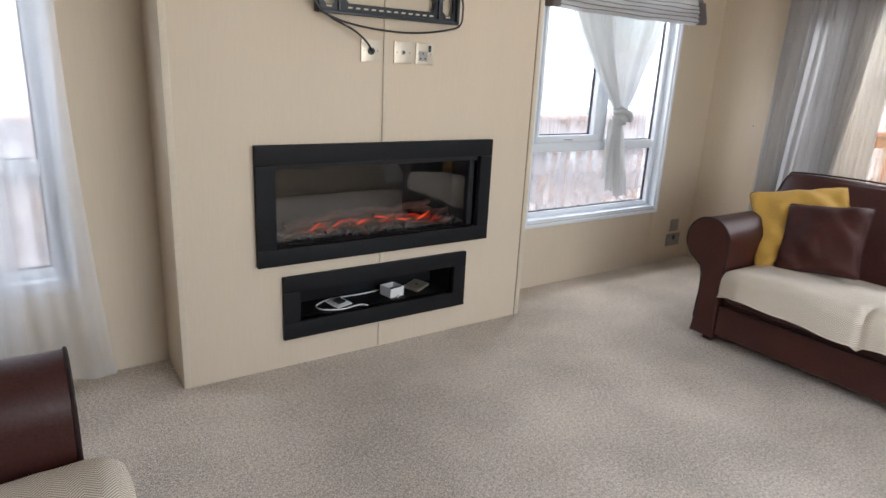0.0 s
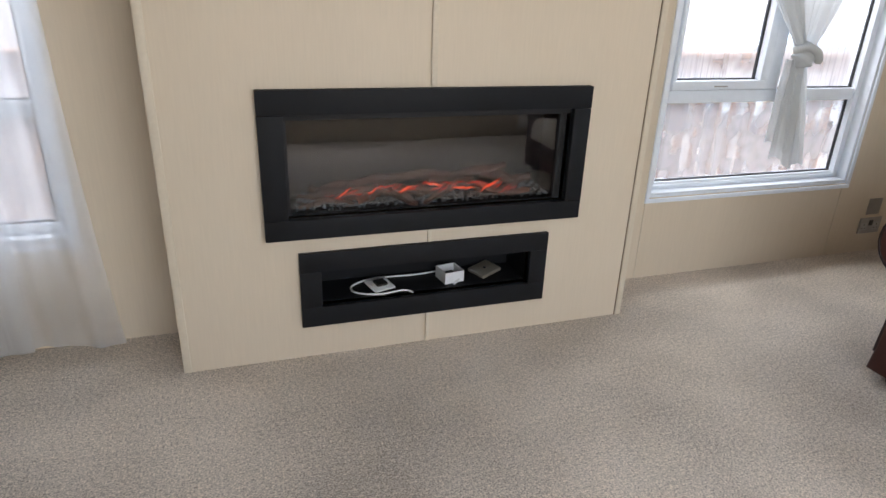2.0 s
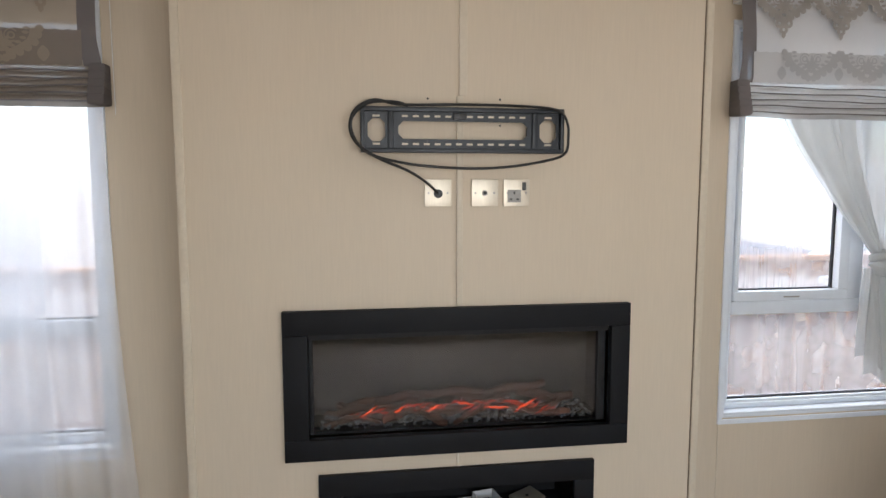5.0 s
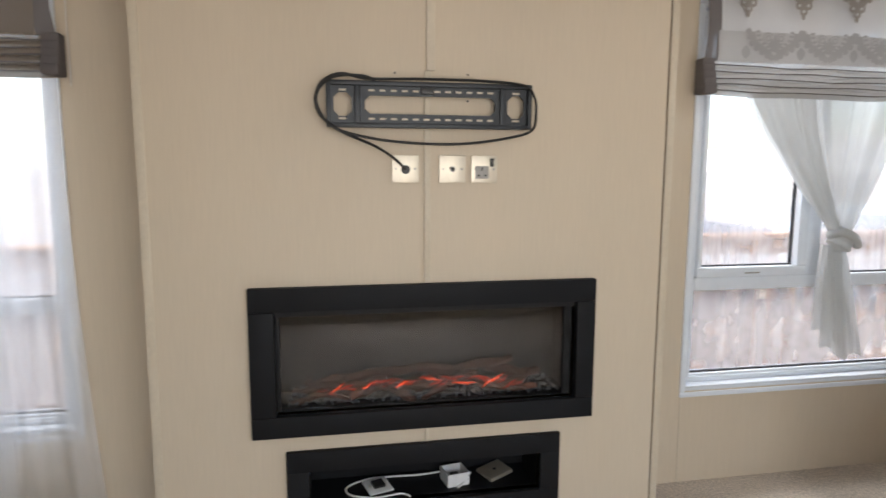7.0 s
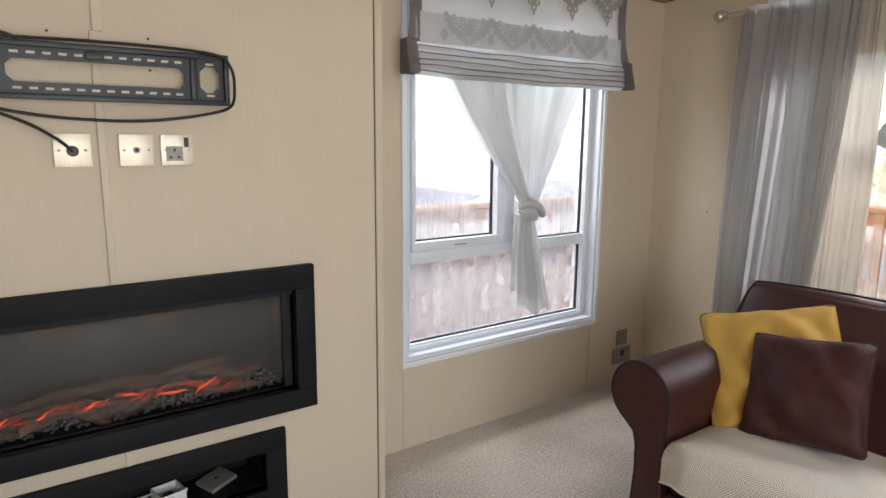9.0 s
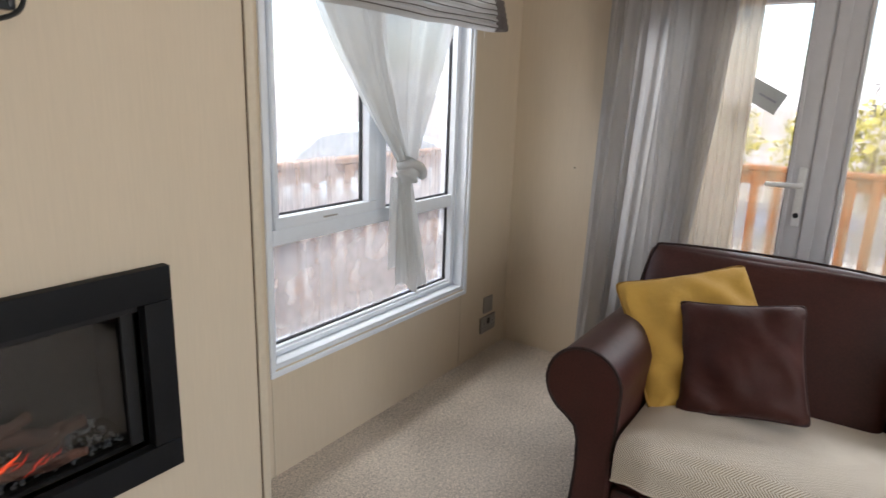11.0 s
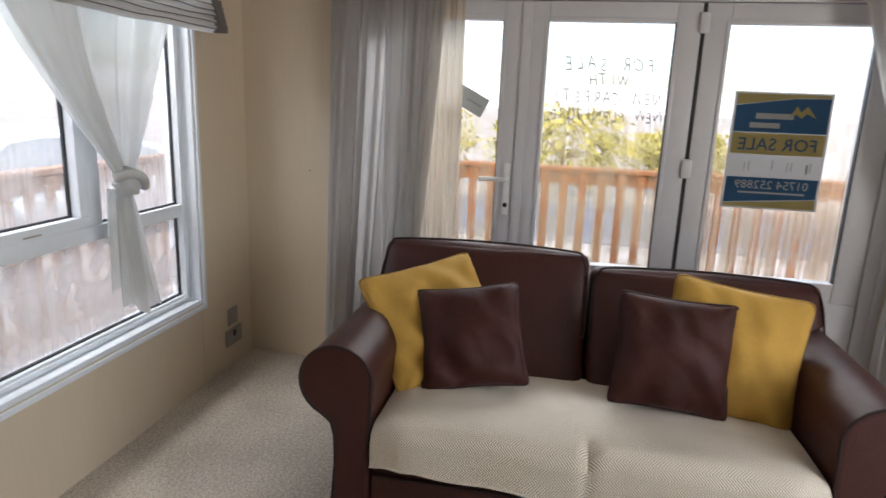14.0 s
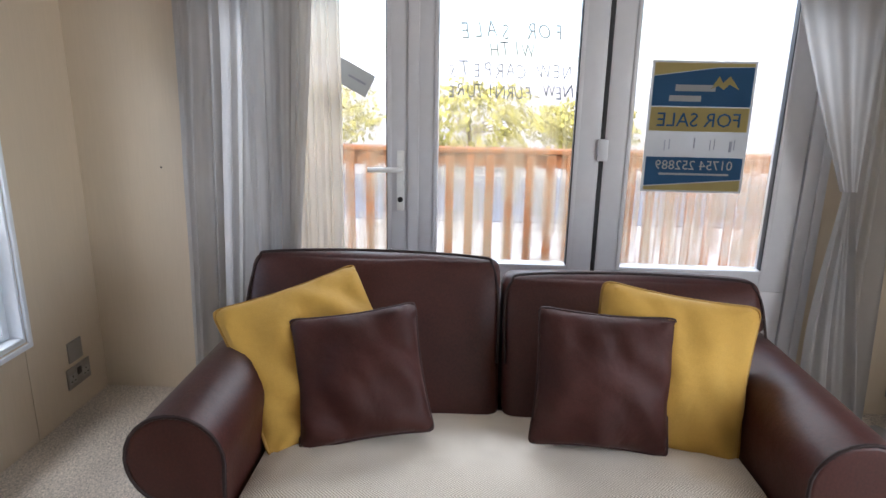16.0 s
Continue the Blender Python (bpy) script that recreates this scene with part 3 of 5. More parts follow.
# gable window
gw = thing("window_4", "white plastic gable window above the french doors", "window", kind="structure")
top0, topm, top1 = roof_z(GY0) - 0.06, RIDGE - 0.06, roof_z(GY1) - 0.06
part("window_frame", box(XR - 0.006, XR + 0.09, GY0, GY1, GZ, GZ + 0.035, 0.004), UPVC, gw)
part("window_frame", box(XR - 0.004, XR + 0.09, GY1 - 0.05, GY1, GZ + 0.035, top1, 0.003), UPVC, gw)
part("window_frame", box(XR - 0.004, XR + 0.09, GY0, GY0 + 0.05, GZ + 0.035, top0, 0.003), UPVC, gw)
for ya, yb in ((GY0 + 0.05, YM), (GY1 - 0.05, YM)):
    bm = prism([(XR + 0.02, -0.04), (XR + 0.09, -0.04), (XR + 0.09, 0), (XR + 0.02, 0)], "y", ya, yb)
    for v in bm.verts:
        v.co.z += roof_z(v.co.y) - 0.06
    part("window_frame", bm, UPVC, gw)
part("mullion", box(XR + 0.02, XR + 0.08, YM - 0.03, YM + 0.03, GZ + 0.035, topm - 0.04, 0.003), UPVC, gw)
p = part("pane", prism([(GY0 + 0.05, GZ + 0.035), (GY1 - 0.05, GZ + 0.035), (GY1 - 0.05, roof_z(GY1 - 0.05) - 0.1), (YM, topm - 0.04), (GY0 + 0.05, roof_z(GY0 + 0.05) - 0.1)], "x", XR + 0.05, XR + 0.056), CLEAR, gw, "", False)
p.visible_shadow = False

# ---- french doors ----
fd = thing("door_1", "white plastic french doors with side panel, misted glass", "french doors", kind="structure")
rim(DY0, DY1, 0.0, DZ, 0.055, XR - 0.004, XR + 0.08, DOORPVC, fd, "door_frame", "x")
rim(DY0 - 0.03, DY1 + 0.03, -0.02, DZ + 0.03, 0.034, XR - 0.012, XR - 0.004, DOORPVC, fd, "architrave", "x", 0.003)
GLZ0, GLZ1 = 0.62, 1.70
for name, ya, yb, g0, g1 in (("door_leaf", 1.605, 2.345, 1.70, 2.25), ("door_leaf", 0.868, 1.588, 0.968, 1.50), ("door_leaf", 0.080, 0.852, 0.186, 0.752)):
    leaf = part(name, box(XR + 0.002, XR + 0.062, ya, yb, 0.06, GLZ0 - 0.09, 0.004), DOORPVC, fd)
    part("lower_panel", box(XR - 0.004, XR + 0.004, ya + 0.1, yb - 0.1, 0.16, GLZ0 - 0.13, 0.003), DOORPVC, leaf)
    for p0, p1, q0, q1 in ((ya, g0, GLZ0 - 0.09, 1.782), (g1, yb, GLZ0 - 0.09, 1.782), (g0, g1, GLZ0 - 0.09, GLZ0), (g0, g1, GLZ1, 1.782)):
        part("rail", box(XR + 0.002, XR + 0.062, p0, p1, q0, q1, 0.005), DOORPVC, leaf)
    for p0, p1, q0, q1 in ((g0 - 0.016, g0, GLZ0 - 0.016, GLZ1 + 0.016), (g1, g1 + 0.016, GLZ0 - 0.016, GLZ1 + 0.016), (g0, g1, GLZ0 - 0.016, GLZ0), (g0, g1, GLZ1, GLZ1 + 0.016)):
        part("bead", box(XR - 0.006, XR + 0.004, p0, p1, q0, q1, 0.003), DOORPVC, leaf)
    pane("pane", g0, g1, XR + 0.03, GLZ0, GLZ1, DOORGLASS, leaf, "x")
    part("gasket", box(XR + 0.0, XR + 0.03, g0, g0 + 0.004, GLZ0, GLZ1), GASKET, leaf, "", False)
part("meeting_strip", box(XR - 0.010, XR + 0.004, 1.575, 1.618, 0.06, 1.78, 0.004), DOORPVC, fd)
part("dark_gap", box(XR - 0.0005, XR + 0.03, 0.8525, 0.8675, 0.06, 1.78), GASKET, fd, "", False)
for z in (1.70, 1.09, 0.30):
    hinge = part("hinge", box(XR - 0.018, XR + 0.003, 0.840, 0.880, z - 0.042, z + 0.042, 0.006), DOORPVC, fd)
hd = part("door_handle", box(XR - 0.012, XR + 0.002, 1.632, 1.662, 0.83, 1.07, 0.005), WHITEPL, fd, "white lever handle")
part("lever", tube([(XR - 0.012, 1.647, 1.0), (XR - 0.05, 1.647, 1.0), (XR - 0.056, 1.66, 1.0), (XR - 0.056, 1.77, 0.998)], 0.010, 10), WHITEPL, hd)
part("keyhole", disc((XR - 0.016, 1.647, 0.876), 0.011, "x", 0.005), GASKET, hd)


def lettering(name, text, size, y, z, x, material, parent, depth=0.0004, shear=0.0, stretch=1.0, thin=0.0):
    """Words that face out of doors, so that they read backwards from the room."""
    cu = bpy.data.curves.new(name, "FONT")
    cu.body, cu.size, cu.align_x, cu.extrude, cu.shear, cu.resolution_u = text, size, "CENTER", depth, shear, 2
    cu.offset = thin
    ob = bpy.data.objects.new("tmp_text", cu)
    scene.collection.objects.link(ob)
    dg = bpy.context.evaluated_depsgraph_get()
    me = bpy.data.meshes.new_from_object(ob.evaluated_get(dg))
    bpy.data.objects.remove(ob)
    me.materials.clear()
    me.materials.append(material)
    o = new(name, me)
    o.matrix_world = Matrix.Translation((x, y, z)) @ Euler((radians(90), 0, radians(90))).to_matrix().to_4x4() @ Matrix.Diagonal((stretch, 1, 1, 1))
    o.parent = parent
    return o


note = thing("glass_writing", "handwritten sale notice on the misted door glass, seen from behind", "writing")
hand = random.Random(4)
for text, z, size, wide in (("FOR SALE", 1.50, 0.085, 0.40), ("WITH", 1.435, 0.072, 0.17), ("NEW CARPETS", 1.355, 0.08, 0.48), ("NEW FURNITURE", 1.28, 0.075, 0.49)):
    for i, ch in enumerate(text):
        if ch != " ":
            y = 1.225 - wide / 2 + wide * (i + 0.5) / len(text)
            lettering("letter", ch, size * hand.uniform(0.9, 1.06), y, z + hand.uniform(-0.006, 0.006), XR + 0.0285, FAINT, note, 0.0003, hand.uniform(0.0, 0.3), hand.uniform(0.68, 0.8), -0.0006)
sg = thing("sale_sign", "blue, yellow and white plastic sale sign stuck to the door glass", "sign")
sx = XR + 0.018
part("board", box(sx, sx + 0.004, 0.302, 0.694, 0.930, 1.430, 0.001), SIGNWHITE, sg)
part("blue_band", prism([(0.312, 1.262), (0.684, 1.262), (0.684, 1.372), (0.45, 1.405), (0.312, 1.408)], "x", sx - 0.0015, sx), SIGNBLUE, sg)
part("yellow_band", prism([(0.312, 1.41), (0.45, 1.407), (0.684, 1.375), (0.684, 1.422), (0.312, 1.422)], "x", sx - 0.0015, sx), SIGNYEL, sg)
part("yellow_band", box(sx - 0.0015, sx, 0.312, 0.684, 1.168, 1.258), SIGNYEL, sg)
part("blue_band", prism([(0.312, 0.985), (0.684, 0.955), (0.684, 1.068), (0.312, 1.068)], "x", sx - 0.0015, sx), SIGNBLUE, sg)
part("yellow_band", prism([(0.312, 0.938), (0.684, 0.938), (0.684, 0.951), (0.312, 0.981)], "x", sx - 0.0015, sx), SIGNYEL, sg)
part("emblem", prism([(0.36, 1.325), (0.40, 1.375), (0.425, 1.35), (0.44, 1.375), (0.47, 1.325), (0.44, 1.34), (0.42, 1.325), (0.40, 1.345)], "x", sx - 0.003, sx - 0.0015), SIGNYEL, sg)
part("name_bar", box(sx - 0.003, sx - 0.0015, 0.45, 0.60, 1.318, 1.342, 0.0004), SIGNWHITE, sg)
part("name_bar", box(sx - 0.003, sx - 0.0015, 0.50, 0.62, 1.280, 1.302, 0.0004), SIGNWHITE, sg)
lettering("sale_word", "FOR SALE", 0.075, 0.498, 1.186, sx - 0.003, SIGNBLUE, sg, 0.0008)
lettering("phone_number", "01754 252889", 0.052, 0.498, 1.020, sx - 0.003, SIGNWHITE, sg, 0.0008)
part("small_print", box(sx - 0.003, sx - 0.0015, 0.36, 0.63, 0.998, 1.006, 0.0004), SIGNWHITE, sg)
for y, w, z in ((0.352, 0.004, 1.118), (0.366, 0.010, 1.112), (0.428, 0.004, 1.120), (0.444, 0.004, 1.116), (0.505, 0.005, 1.124), (0.60, 0.004, 1.118), (0.618, 0.004, 1.112)):
    part("pen_stroke", box(sx - 0.002, sx - 0.0004, y - w / 2, y + w / 2, z - 0.020, z + 0.020, 0.0005), INK, sg)
card = thing("note_card", "small pale card taped askew to the door glass", "card")
b = box(-0.003, -0.001, -0.075, 0.075, -0.045, 0.045, 0.0005)
cd = part("card", b, PAPER, card)
part("pen_line", box(-0.0045, -0.003, -0.055, 0.02, -0.004, 0.004, 0.0003), INK, card)
card.matrix_world = pose(XR + 0.028, 1.835, 1.345, 28, 0, 0)


# ---- curtains ----
def folds(s, seed, amp):
    return amp * (math.sin(s * 1.0 + seed) + 0.55 * math.sin(s * 2.3 + seed * 1.7) + 0.3 * math.sin(s * 4.1 + seed * 0.6))


def drape(name, material, parent, y0, y1, z0, z1, x, waves, amp, seed, nu=110, nv=40, shape=None, label=""):
    """Hanging cloth on the door wall between y0 and y1."""
    def f(u, v):
        z = z1 + (z0 - z1) * v
        a, b = (y0, y1) if shape is None else shape(v, y0, y1)
        y = a + (b - a) * u
        s = u * waves
        dx = folds(s + 0.5 * math.sin(v * 2 + seed), seed, amp * (0.5 + 0.6 * v)) + 0.012 * noise.noise(Vector((u * 3, v * 4, seed)))
        y += 0.35 * folds(s * 1.3 + 1.7, seed + 2, amp * (0.4 + 0.6 * v))
        return (x + dx, y, z)
    return part(name, grid(f, nu, nv), material, parent, label)


pole = thing("curtain_pole", "slim nickel curtain pole with ball finials", "curtain pole")
part("rod", tube([(4.335, y, 1.915) for y in (2.53, 1.8, 1.0, 0.3, -0.17)], 0.011, 12), BRASS, pole)
for y, s in ((2.53, 1), (-0.17, -1)):
    part("finial_cup", tube([(4.335, y, 1.915), (4.335, y + s * 0.02, 1.915)], 0.017, 12), BRASS, pole)
    bm = bmesh.new()
    bmesh.ops.create_uvsphere(bm, u_segments=16, v_segments=10, radius=0.027)
    bmesh.ops.translate(bm, verts=bm.verts[:], vec=(4.335, y + s * 0.042, 1.915))
    part("finial", bm, BRASS, pole)
for y in (2.47, 1.18, -0.10):
    part("bracket", tube([(4.335, y, 1.905), (4.38, y, 1.895), (XR, y, 1.895)], 0.007, 8), BRASS, pole)

cl = thing("voile_curtain", "grey voile curtain hanging straight beside the doors", "curtain")
drape("grey_drape", GREYCLOTH, cl, 2.46, 1.98, 0.012, 1.93, 4.31, 23, 0.027, 0.4, shape=lambda v, a, b: (a + 0.05 * v, b - 0.05 + 0.16 * v ** 1.5))
drape("overlap_drape", GREYCLOTH, cl, 2.20, 2.00, 0.012, 1.93, 4.275, 12, 0.012, 2.2, 50, shape=lambda v, a, b: (a + 0.0 * v, b - 0.02 + 0.10 * v))
drape("net_lining", CREAMNET, cl, 2.10, 1.86, 0.012, 1.90, 4.355, 26, 0.011, 1.1, 70, label="cream pleated net behind the voile")
cr = thing("voile_curtain", "grey voile curtain swept aside and crossed over itself", "curtain")
drape("straight_drape", GREYCLOTH, cr, 0.05, -0.15, 0.02, 1.93, 4.30, 10, 0.018, 3.0, 60, shape=lambda v, a, b: (a - 0.03 - 0.05 * v, b - 0.09 * v))


def swept(u, v):
    z = 1.93 - 0.95 * v
    left = 0.36 - 0.32 * v ** 1.15
    y = left + (-0.02 - left) * u
    return (4.265 + folds(u * 8, 1.0, 0.013 * (1 - 0.5 * v)) - 0.02 * v, y, z)


part("swept_drape", grid(swept, 50, 34), GREYCLOTH, cr)


def lower_tail(u, v):
    z = 0.98 - 0.965 * v
    w = 0.03 + 0.16 * math.sin(min(1, v * 1.2) * math.pi / 2) ** 1.2
    y = 0.0 - 0.08 * v + w * (0.65 - u)
    return (4.26 + folds(u * 9, 2.0, 0.012 + 0.012 * v) - 0.05 * v ** 3, y, z)


part("lower_drape", grid(lower_tail, 44, 34), GREYCLOTH, cr)


def pool(u, v):
    a = u * 2 - 1
    return (4.27 - 0.16 * v, -0.20 + 0.11 * a - 0.06 * v, 0.010 + 0.035 * (1 - v) * (0.5 + 0.5 * math.sin(9 * u + 4 * v)) + 0.012 * math.sin(14 * u * v))


part("pooled_hem", grid(pool, 30, 16), GREYCLOTH, cr)

# knotted net in the right-hand window
kn = thing("net_curtain", "white voile net curtain tied in a loose knot", "curtain")


def net_upper(u, v):
    e = v ** 1.25
    l, r = 3.00 + (3.415 - 3.00) * e, 3.80 + (3.51 - 3.80) * e ** 0.8
    z = 1.66 + (1.075 - 1.66) * v - 0.02 * math.sin(u * math.pi) * v
    x = l + (r - l) * u
    k = 0.020 * (1 - 0.75 * v)
    return (x + 0.3 * folds(u * 19, 1.2, k), 2.915 + folds(u * 17 + 0.8 * v, 0.7, k) - 0.02 * v + 0.016 * math.sin(u * 6.3 * 2) * v, z)


part("upper_drape", grid(net_upper, 90, 40), WHITENET, kn)
part("front_fold", grid(lambda u, v: (3.0 + (3.41 - 3.0) * v ** 1.2 + u * (0.30 - 0.24 * v), 2.893 + folds(u * 7 + v, 2.0, 0.008) - 0.012 * math.sin(u * math.pi), 1.66 - 0.585 * v), 24, 36), WHITENET, kn)
bm = bmesh.new()
bmesh.ops.create_uvsphere(bm, u_segments=32, v_segments=20, radius=1)
for v in bm.verts:
    d = v.co.copy()
    k = 1 + 0.10 * math.sin(d.x * 5 + d.z * 9) + 0.08 * noise.noise(d * 2.5)
    v.co = Vector((3.462 + 0.058 * d.x * k, 2.885 + 0.040 * d.y * k, 1.04 + 0.052 * d.z * k))
part("knot", bm, WHITENET, kn)
bm = tube(spline([(3.405, 2.895, 1.06), (3.43, 2.845, 1.075), (3.475, 2.836, 1.055), (3.515, 2.86, 1.02)], 8), 0.017, 10)
part("knot_band", bm, WHITENET, kn)


def net_tail(u, v):
    w = 0.03 + 0.075 * v ** 0.8
    x = 3.462 + 0.055 * v + w * (2 * u - 1)
    z = 1.02 - 0.44 * v - 0.05 * u * v + 0.02 * math.sin(u * 9) * v
    return (x, 2.895 + folds(u * 9, 0.3, 0.012), z)


part("tail", grid(net_tail, 36, 30), WHITENET, kn)
part("tail_back", grid(lambda u, v: (lambda q: (q[0] - 0.03, q[1] + 0.014, q[2] + 0.07 * v))(net_tail(u, v)), 36, 30), WHITENET, kn)
kn.matrix_world = pose(-0.004, 0, -0.022)

ln = thing("net_curtain", "long plain white voile net curtain reaching the carpet", "curtain")


def left_net(u, v):
    z = 1.70 - 1.67 * v
    right = 0.585 + 0.075 * v ** 2.2
    x = -0.70 + (right + 0.70) * u
    a = 0.008 + 0.006 * v
    return (x, 2.892 + folds(u * 30 + 0.4 * v, 0.9, a * 0.8), z + 0.012 * math.sin(u * 11) * v)


part("drape", grid(left_net, 160, 30), LEFTNET, ln)
part("overlap", grid(lambda u, v: (0.02 + 0.36 * u, 2.872 + folds(u * 8, 0.2, 0.007), 1.70 - 1.668 * v), 40, 24), LEFTNET, ln)


# ---- roman blinds ----
def petal(bm, cx, cz, ang, length, width, y, n=10):
    """A flat leaf of cloth print."""
    vs = []
    ca, sa = math.cos(ang), math.sin(ang)
    for k in range(2 * n):
        t = k / n if k < n else (2 * n - k) / n
        s = 1 if k < n else -1
        a, b = length * t, s * width * math.sin(math.pi * t) ** 0.8
        vs.append(bm.verts.new((cx + a * ca - b * sa, y, cz + a * sa + b * ca)))
    bmesh.ops.remove_doubles(bm, verts=vs, dist=1e-6)
    vs = [v for v in vs if v.is_valid]
    if len(vs) > 2:
        bm.faces.new(vs)


def arc(bm, cx, cz, r0, r1, a0, a1, y, n=16):
    A = [(bm.verts.new((cx + r0 * math.cos(t), y, cz + r0 * math.sin(t))), bm.verts.new((cx + r1 * math.cos(t), y, cz + r1 * math.sin(t)))) for t in (a0 + (a1 - a0) * k / n for k in range(n + 1))]
    for (p, q), (r, s) in zip(A, A[1:]):
        bm.faces.new((p, q, s, r))


def motif(cx, cz, y, s, low=True):
    """A damask medallion: feathered ogee band, fan of leaves, scrolls and hanging trefoil."""
    bm = bmesh.new()
    layer = 0
    for side in (-1, 1):
        rim_line = spline([(side * 0.130, 0, 0.004), (side * 0.112, 0, -0.045), (side * 0.060, 0, -0.082), (side * 0.012, 0, -0.104)], 4)
        inner = spline([(side * 0.098, 0, 0.004), (side * 0.086, 0, -0.032), (side * 0.046, 0, -0.060), (side * 0.010, 0, -0.076)], 4)
        quad = [(bm.verts.new((cx + p.x * s, y, cz + p.z * s)), bm.verts.new((cx + q.x * s, y, cz + q.z * s))) for p, q in zip(rim_line, inner)]
        for (p, q), (r, t) in zip(quad, quad[1:]):
            bm.faces.new((p, q, t, r))
        for p, q in zip(rim_line[::2], inner[::2]):
            layer += 1
            arc(bm, cx + p.x * s, cz + p.z * s, 0.0005, 0.015 * s, 0, 2 * math.pi, y - 0.0002 * layer, 9)
            petal(bm, cx + q.x * s, cz + q.z * s, math.atan2(0.05, -side * 0.5), 0.026 * s, 0.006 * s, y - 0.0002 * layer)
        arc(bm, cx + side * 0.032 * s, cz - 0.022 * s, 0.008 * s, 0.014 * s, 0, 2 * math.pi, y - 0.0001, 12)
        arc(bm, cx + side * 0.032 * s, cz - 0.022 * s, 0.020 * s, 0.025 * s, 0.6, 5.2, y - 0.00015, 14)
    for k in range(-2, 3):
        petal(bm, cx, cz - 0.066 * s, math.pi / 2 + 0.5 * k, (0.062 - 0.008 * abs(k)) * s, 0.008 * s, y - 0.0016 - 0.0001 * k)
    if low:
        for dx, dz, r in ((-0.022, -0.122, 0.020), (0.022, -0.122, 0.020), (0, -0.148, 0.020)):
            layer += 1
            arc(bm, cx + dx * s, cz + dz * s, 0.007 * s, r * s, 0, 2 * math.pi, y - 0.0002 * layer, 14)
        petal(bm, cx, cz - 0.156 * s, math.pi * 1.5, 0.030 * s, 0.010 * s, y - 0.0002 * layer - 0.0002)
        petal(bm, cx, cz - 0.100 * s, math.pi * 1.5, 0.040 * s, 0.008 * s, y - 0.0002 * layer - 0.0004)
    return bm


def blind(x0, x1, label, panel, upper, lower, folded):
    """Gathered roman blind with taupe borders, its folds stacked at the bottom."""
    bl = thing("roman_blind", label, "blind")
    y = 2.885
    part("headrail", box(x0 + 0.01, x1 - 0.01, y + 0.005, YB - 0.010, 2.0, 2.03, 0.003), WHITEPL, bl)
    cloth = part("blind_panel", grid(lambda u, v: (x0 + 0.045 + (x1 - x0 - 0.09) * u, y - 0.012 * math.sin(v * math.pi * 0.5) ** 3 * 1.5 + 0.003 * noise.noise(Vector((u * 5, v * 3, 1))), 2.03 - 0.33 * v), 40, 16), panel, bl)
    n = 5
    w = (x1 - x0 - 0.09) / n
    for i in range(n):
        part("damask_motif", motif(x0 + 0.045 + w * (i + 0.5), 2.018, y - 0.022, w / 0.275), upper, cloth)
    # band of doubled cloth, its print and shade both in the colour
    part("shaded_print_band", grid(lambda u, v: (x0 + 0.05 + (x1 - x0 - 0.10) * u, y - 0.0215 - 0.004 * v, 1.812 + 0.002 * math.sin(u * 190) - 0.11 * v), 90, 4), folded, cloth)
    for i in range(n - 1):
        part("damask_motif", motif(x0 + 0.045 + w * (i + 1), 1.808, y - 0.027, w / 0.275, False), lower, cloth)
    for i in range(n):
        bm = bmesh.new()
        petal(bm, x0 + 0.045 + w * (i + 0.5), 1.712, math.pi / 2, 0.05, 0.018, y - 0.026)
        part("leaf_cap", bm, lower, cloth)
    for k in range(5):
        z1 = 1.715 - 0.024 * k
        out = 0.022 + 0.006 * k
        e = 0.016 * (k < 4)

        def fold(u, v, z1=z1, out=out):
            a = math.pi * v
            sag = -0.006 * math.sin(u * math.pi)
            return (x0 - 0.006 + (x1 - x0 + 0.012) * u, y - out * (0.3 + 0.7 * math.sin(a)) - 0.005 * math.cos(u * 31 + k), z1 - 0.042 * v + sag + 0.002 * math.sin(u * 17 + 2 * k))
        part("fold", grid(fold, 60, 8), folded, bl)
        # dark tube drawn as the shadow line between stacked folds
        part("fold_shadow_line", tube([Vector(fold(j / 40, 0.62)) + Vector((0, -0.001, 0)) for j in range(41)], 0.0022, 6), BLINDEDGE, bl)
        for xa in (x0 - 0.022, x1 - 0.030):
            part("border_fold", box(xa, xa + 0.052, y - out - 0.018, y + 0.01, z1 - 0.040, z1 - 0.006, 0.008), BLINDEDGE, bl)
    for xa, s in ((x0, 1), (x1, -1)):
        def edge(u, v, xa=xa, s=s):
            kx = 0.010 * math.sin(v * math.pi) * s - (0.02 * max(0, v - 0.75) * 4) * s * 0.5
            return (xa + s * 0.055 * u + kx, y - 0.006 - 0.022 * v ** 2, 2.03 - 0.33 * v)
        part("side_border", grid(edge, 4, 16), BLINDEDGE, bl)
    part("pull_cord", tube([(x1 + 0.012, YB - 0.02, 2.0), (x1 + 0.014, YB - 0.02, 1.56)], 0.0015, 5), WHITEPL, bl)
    return bl


blind(2.79, 4.045, "white roman blind with grey damask print and taupe borders", BLINDCLOTH, BLINDMOTIF, BLINDPALE, BLINDGREY)
# backlit blind, darkened by cloth colour
blind(-0.665, 0.594, "half-raised roman blind with damask print and taupe borders, backlit shade put into tan cloth", BLINDSHADE, SHADEMOTIF, SHADEMOTIF, SHADEFOLD)


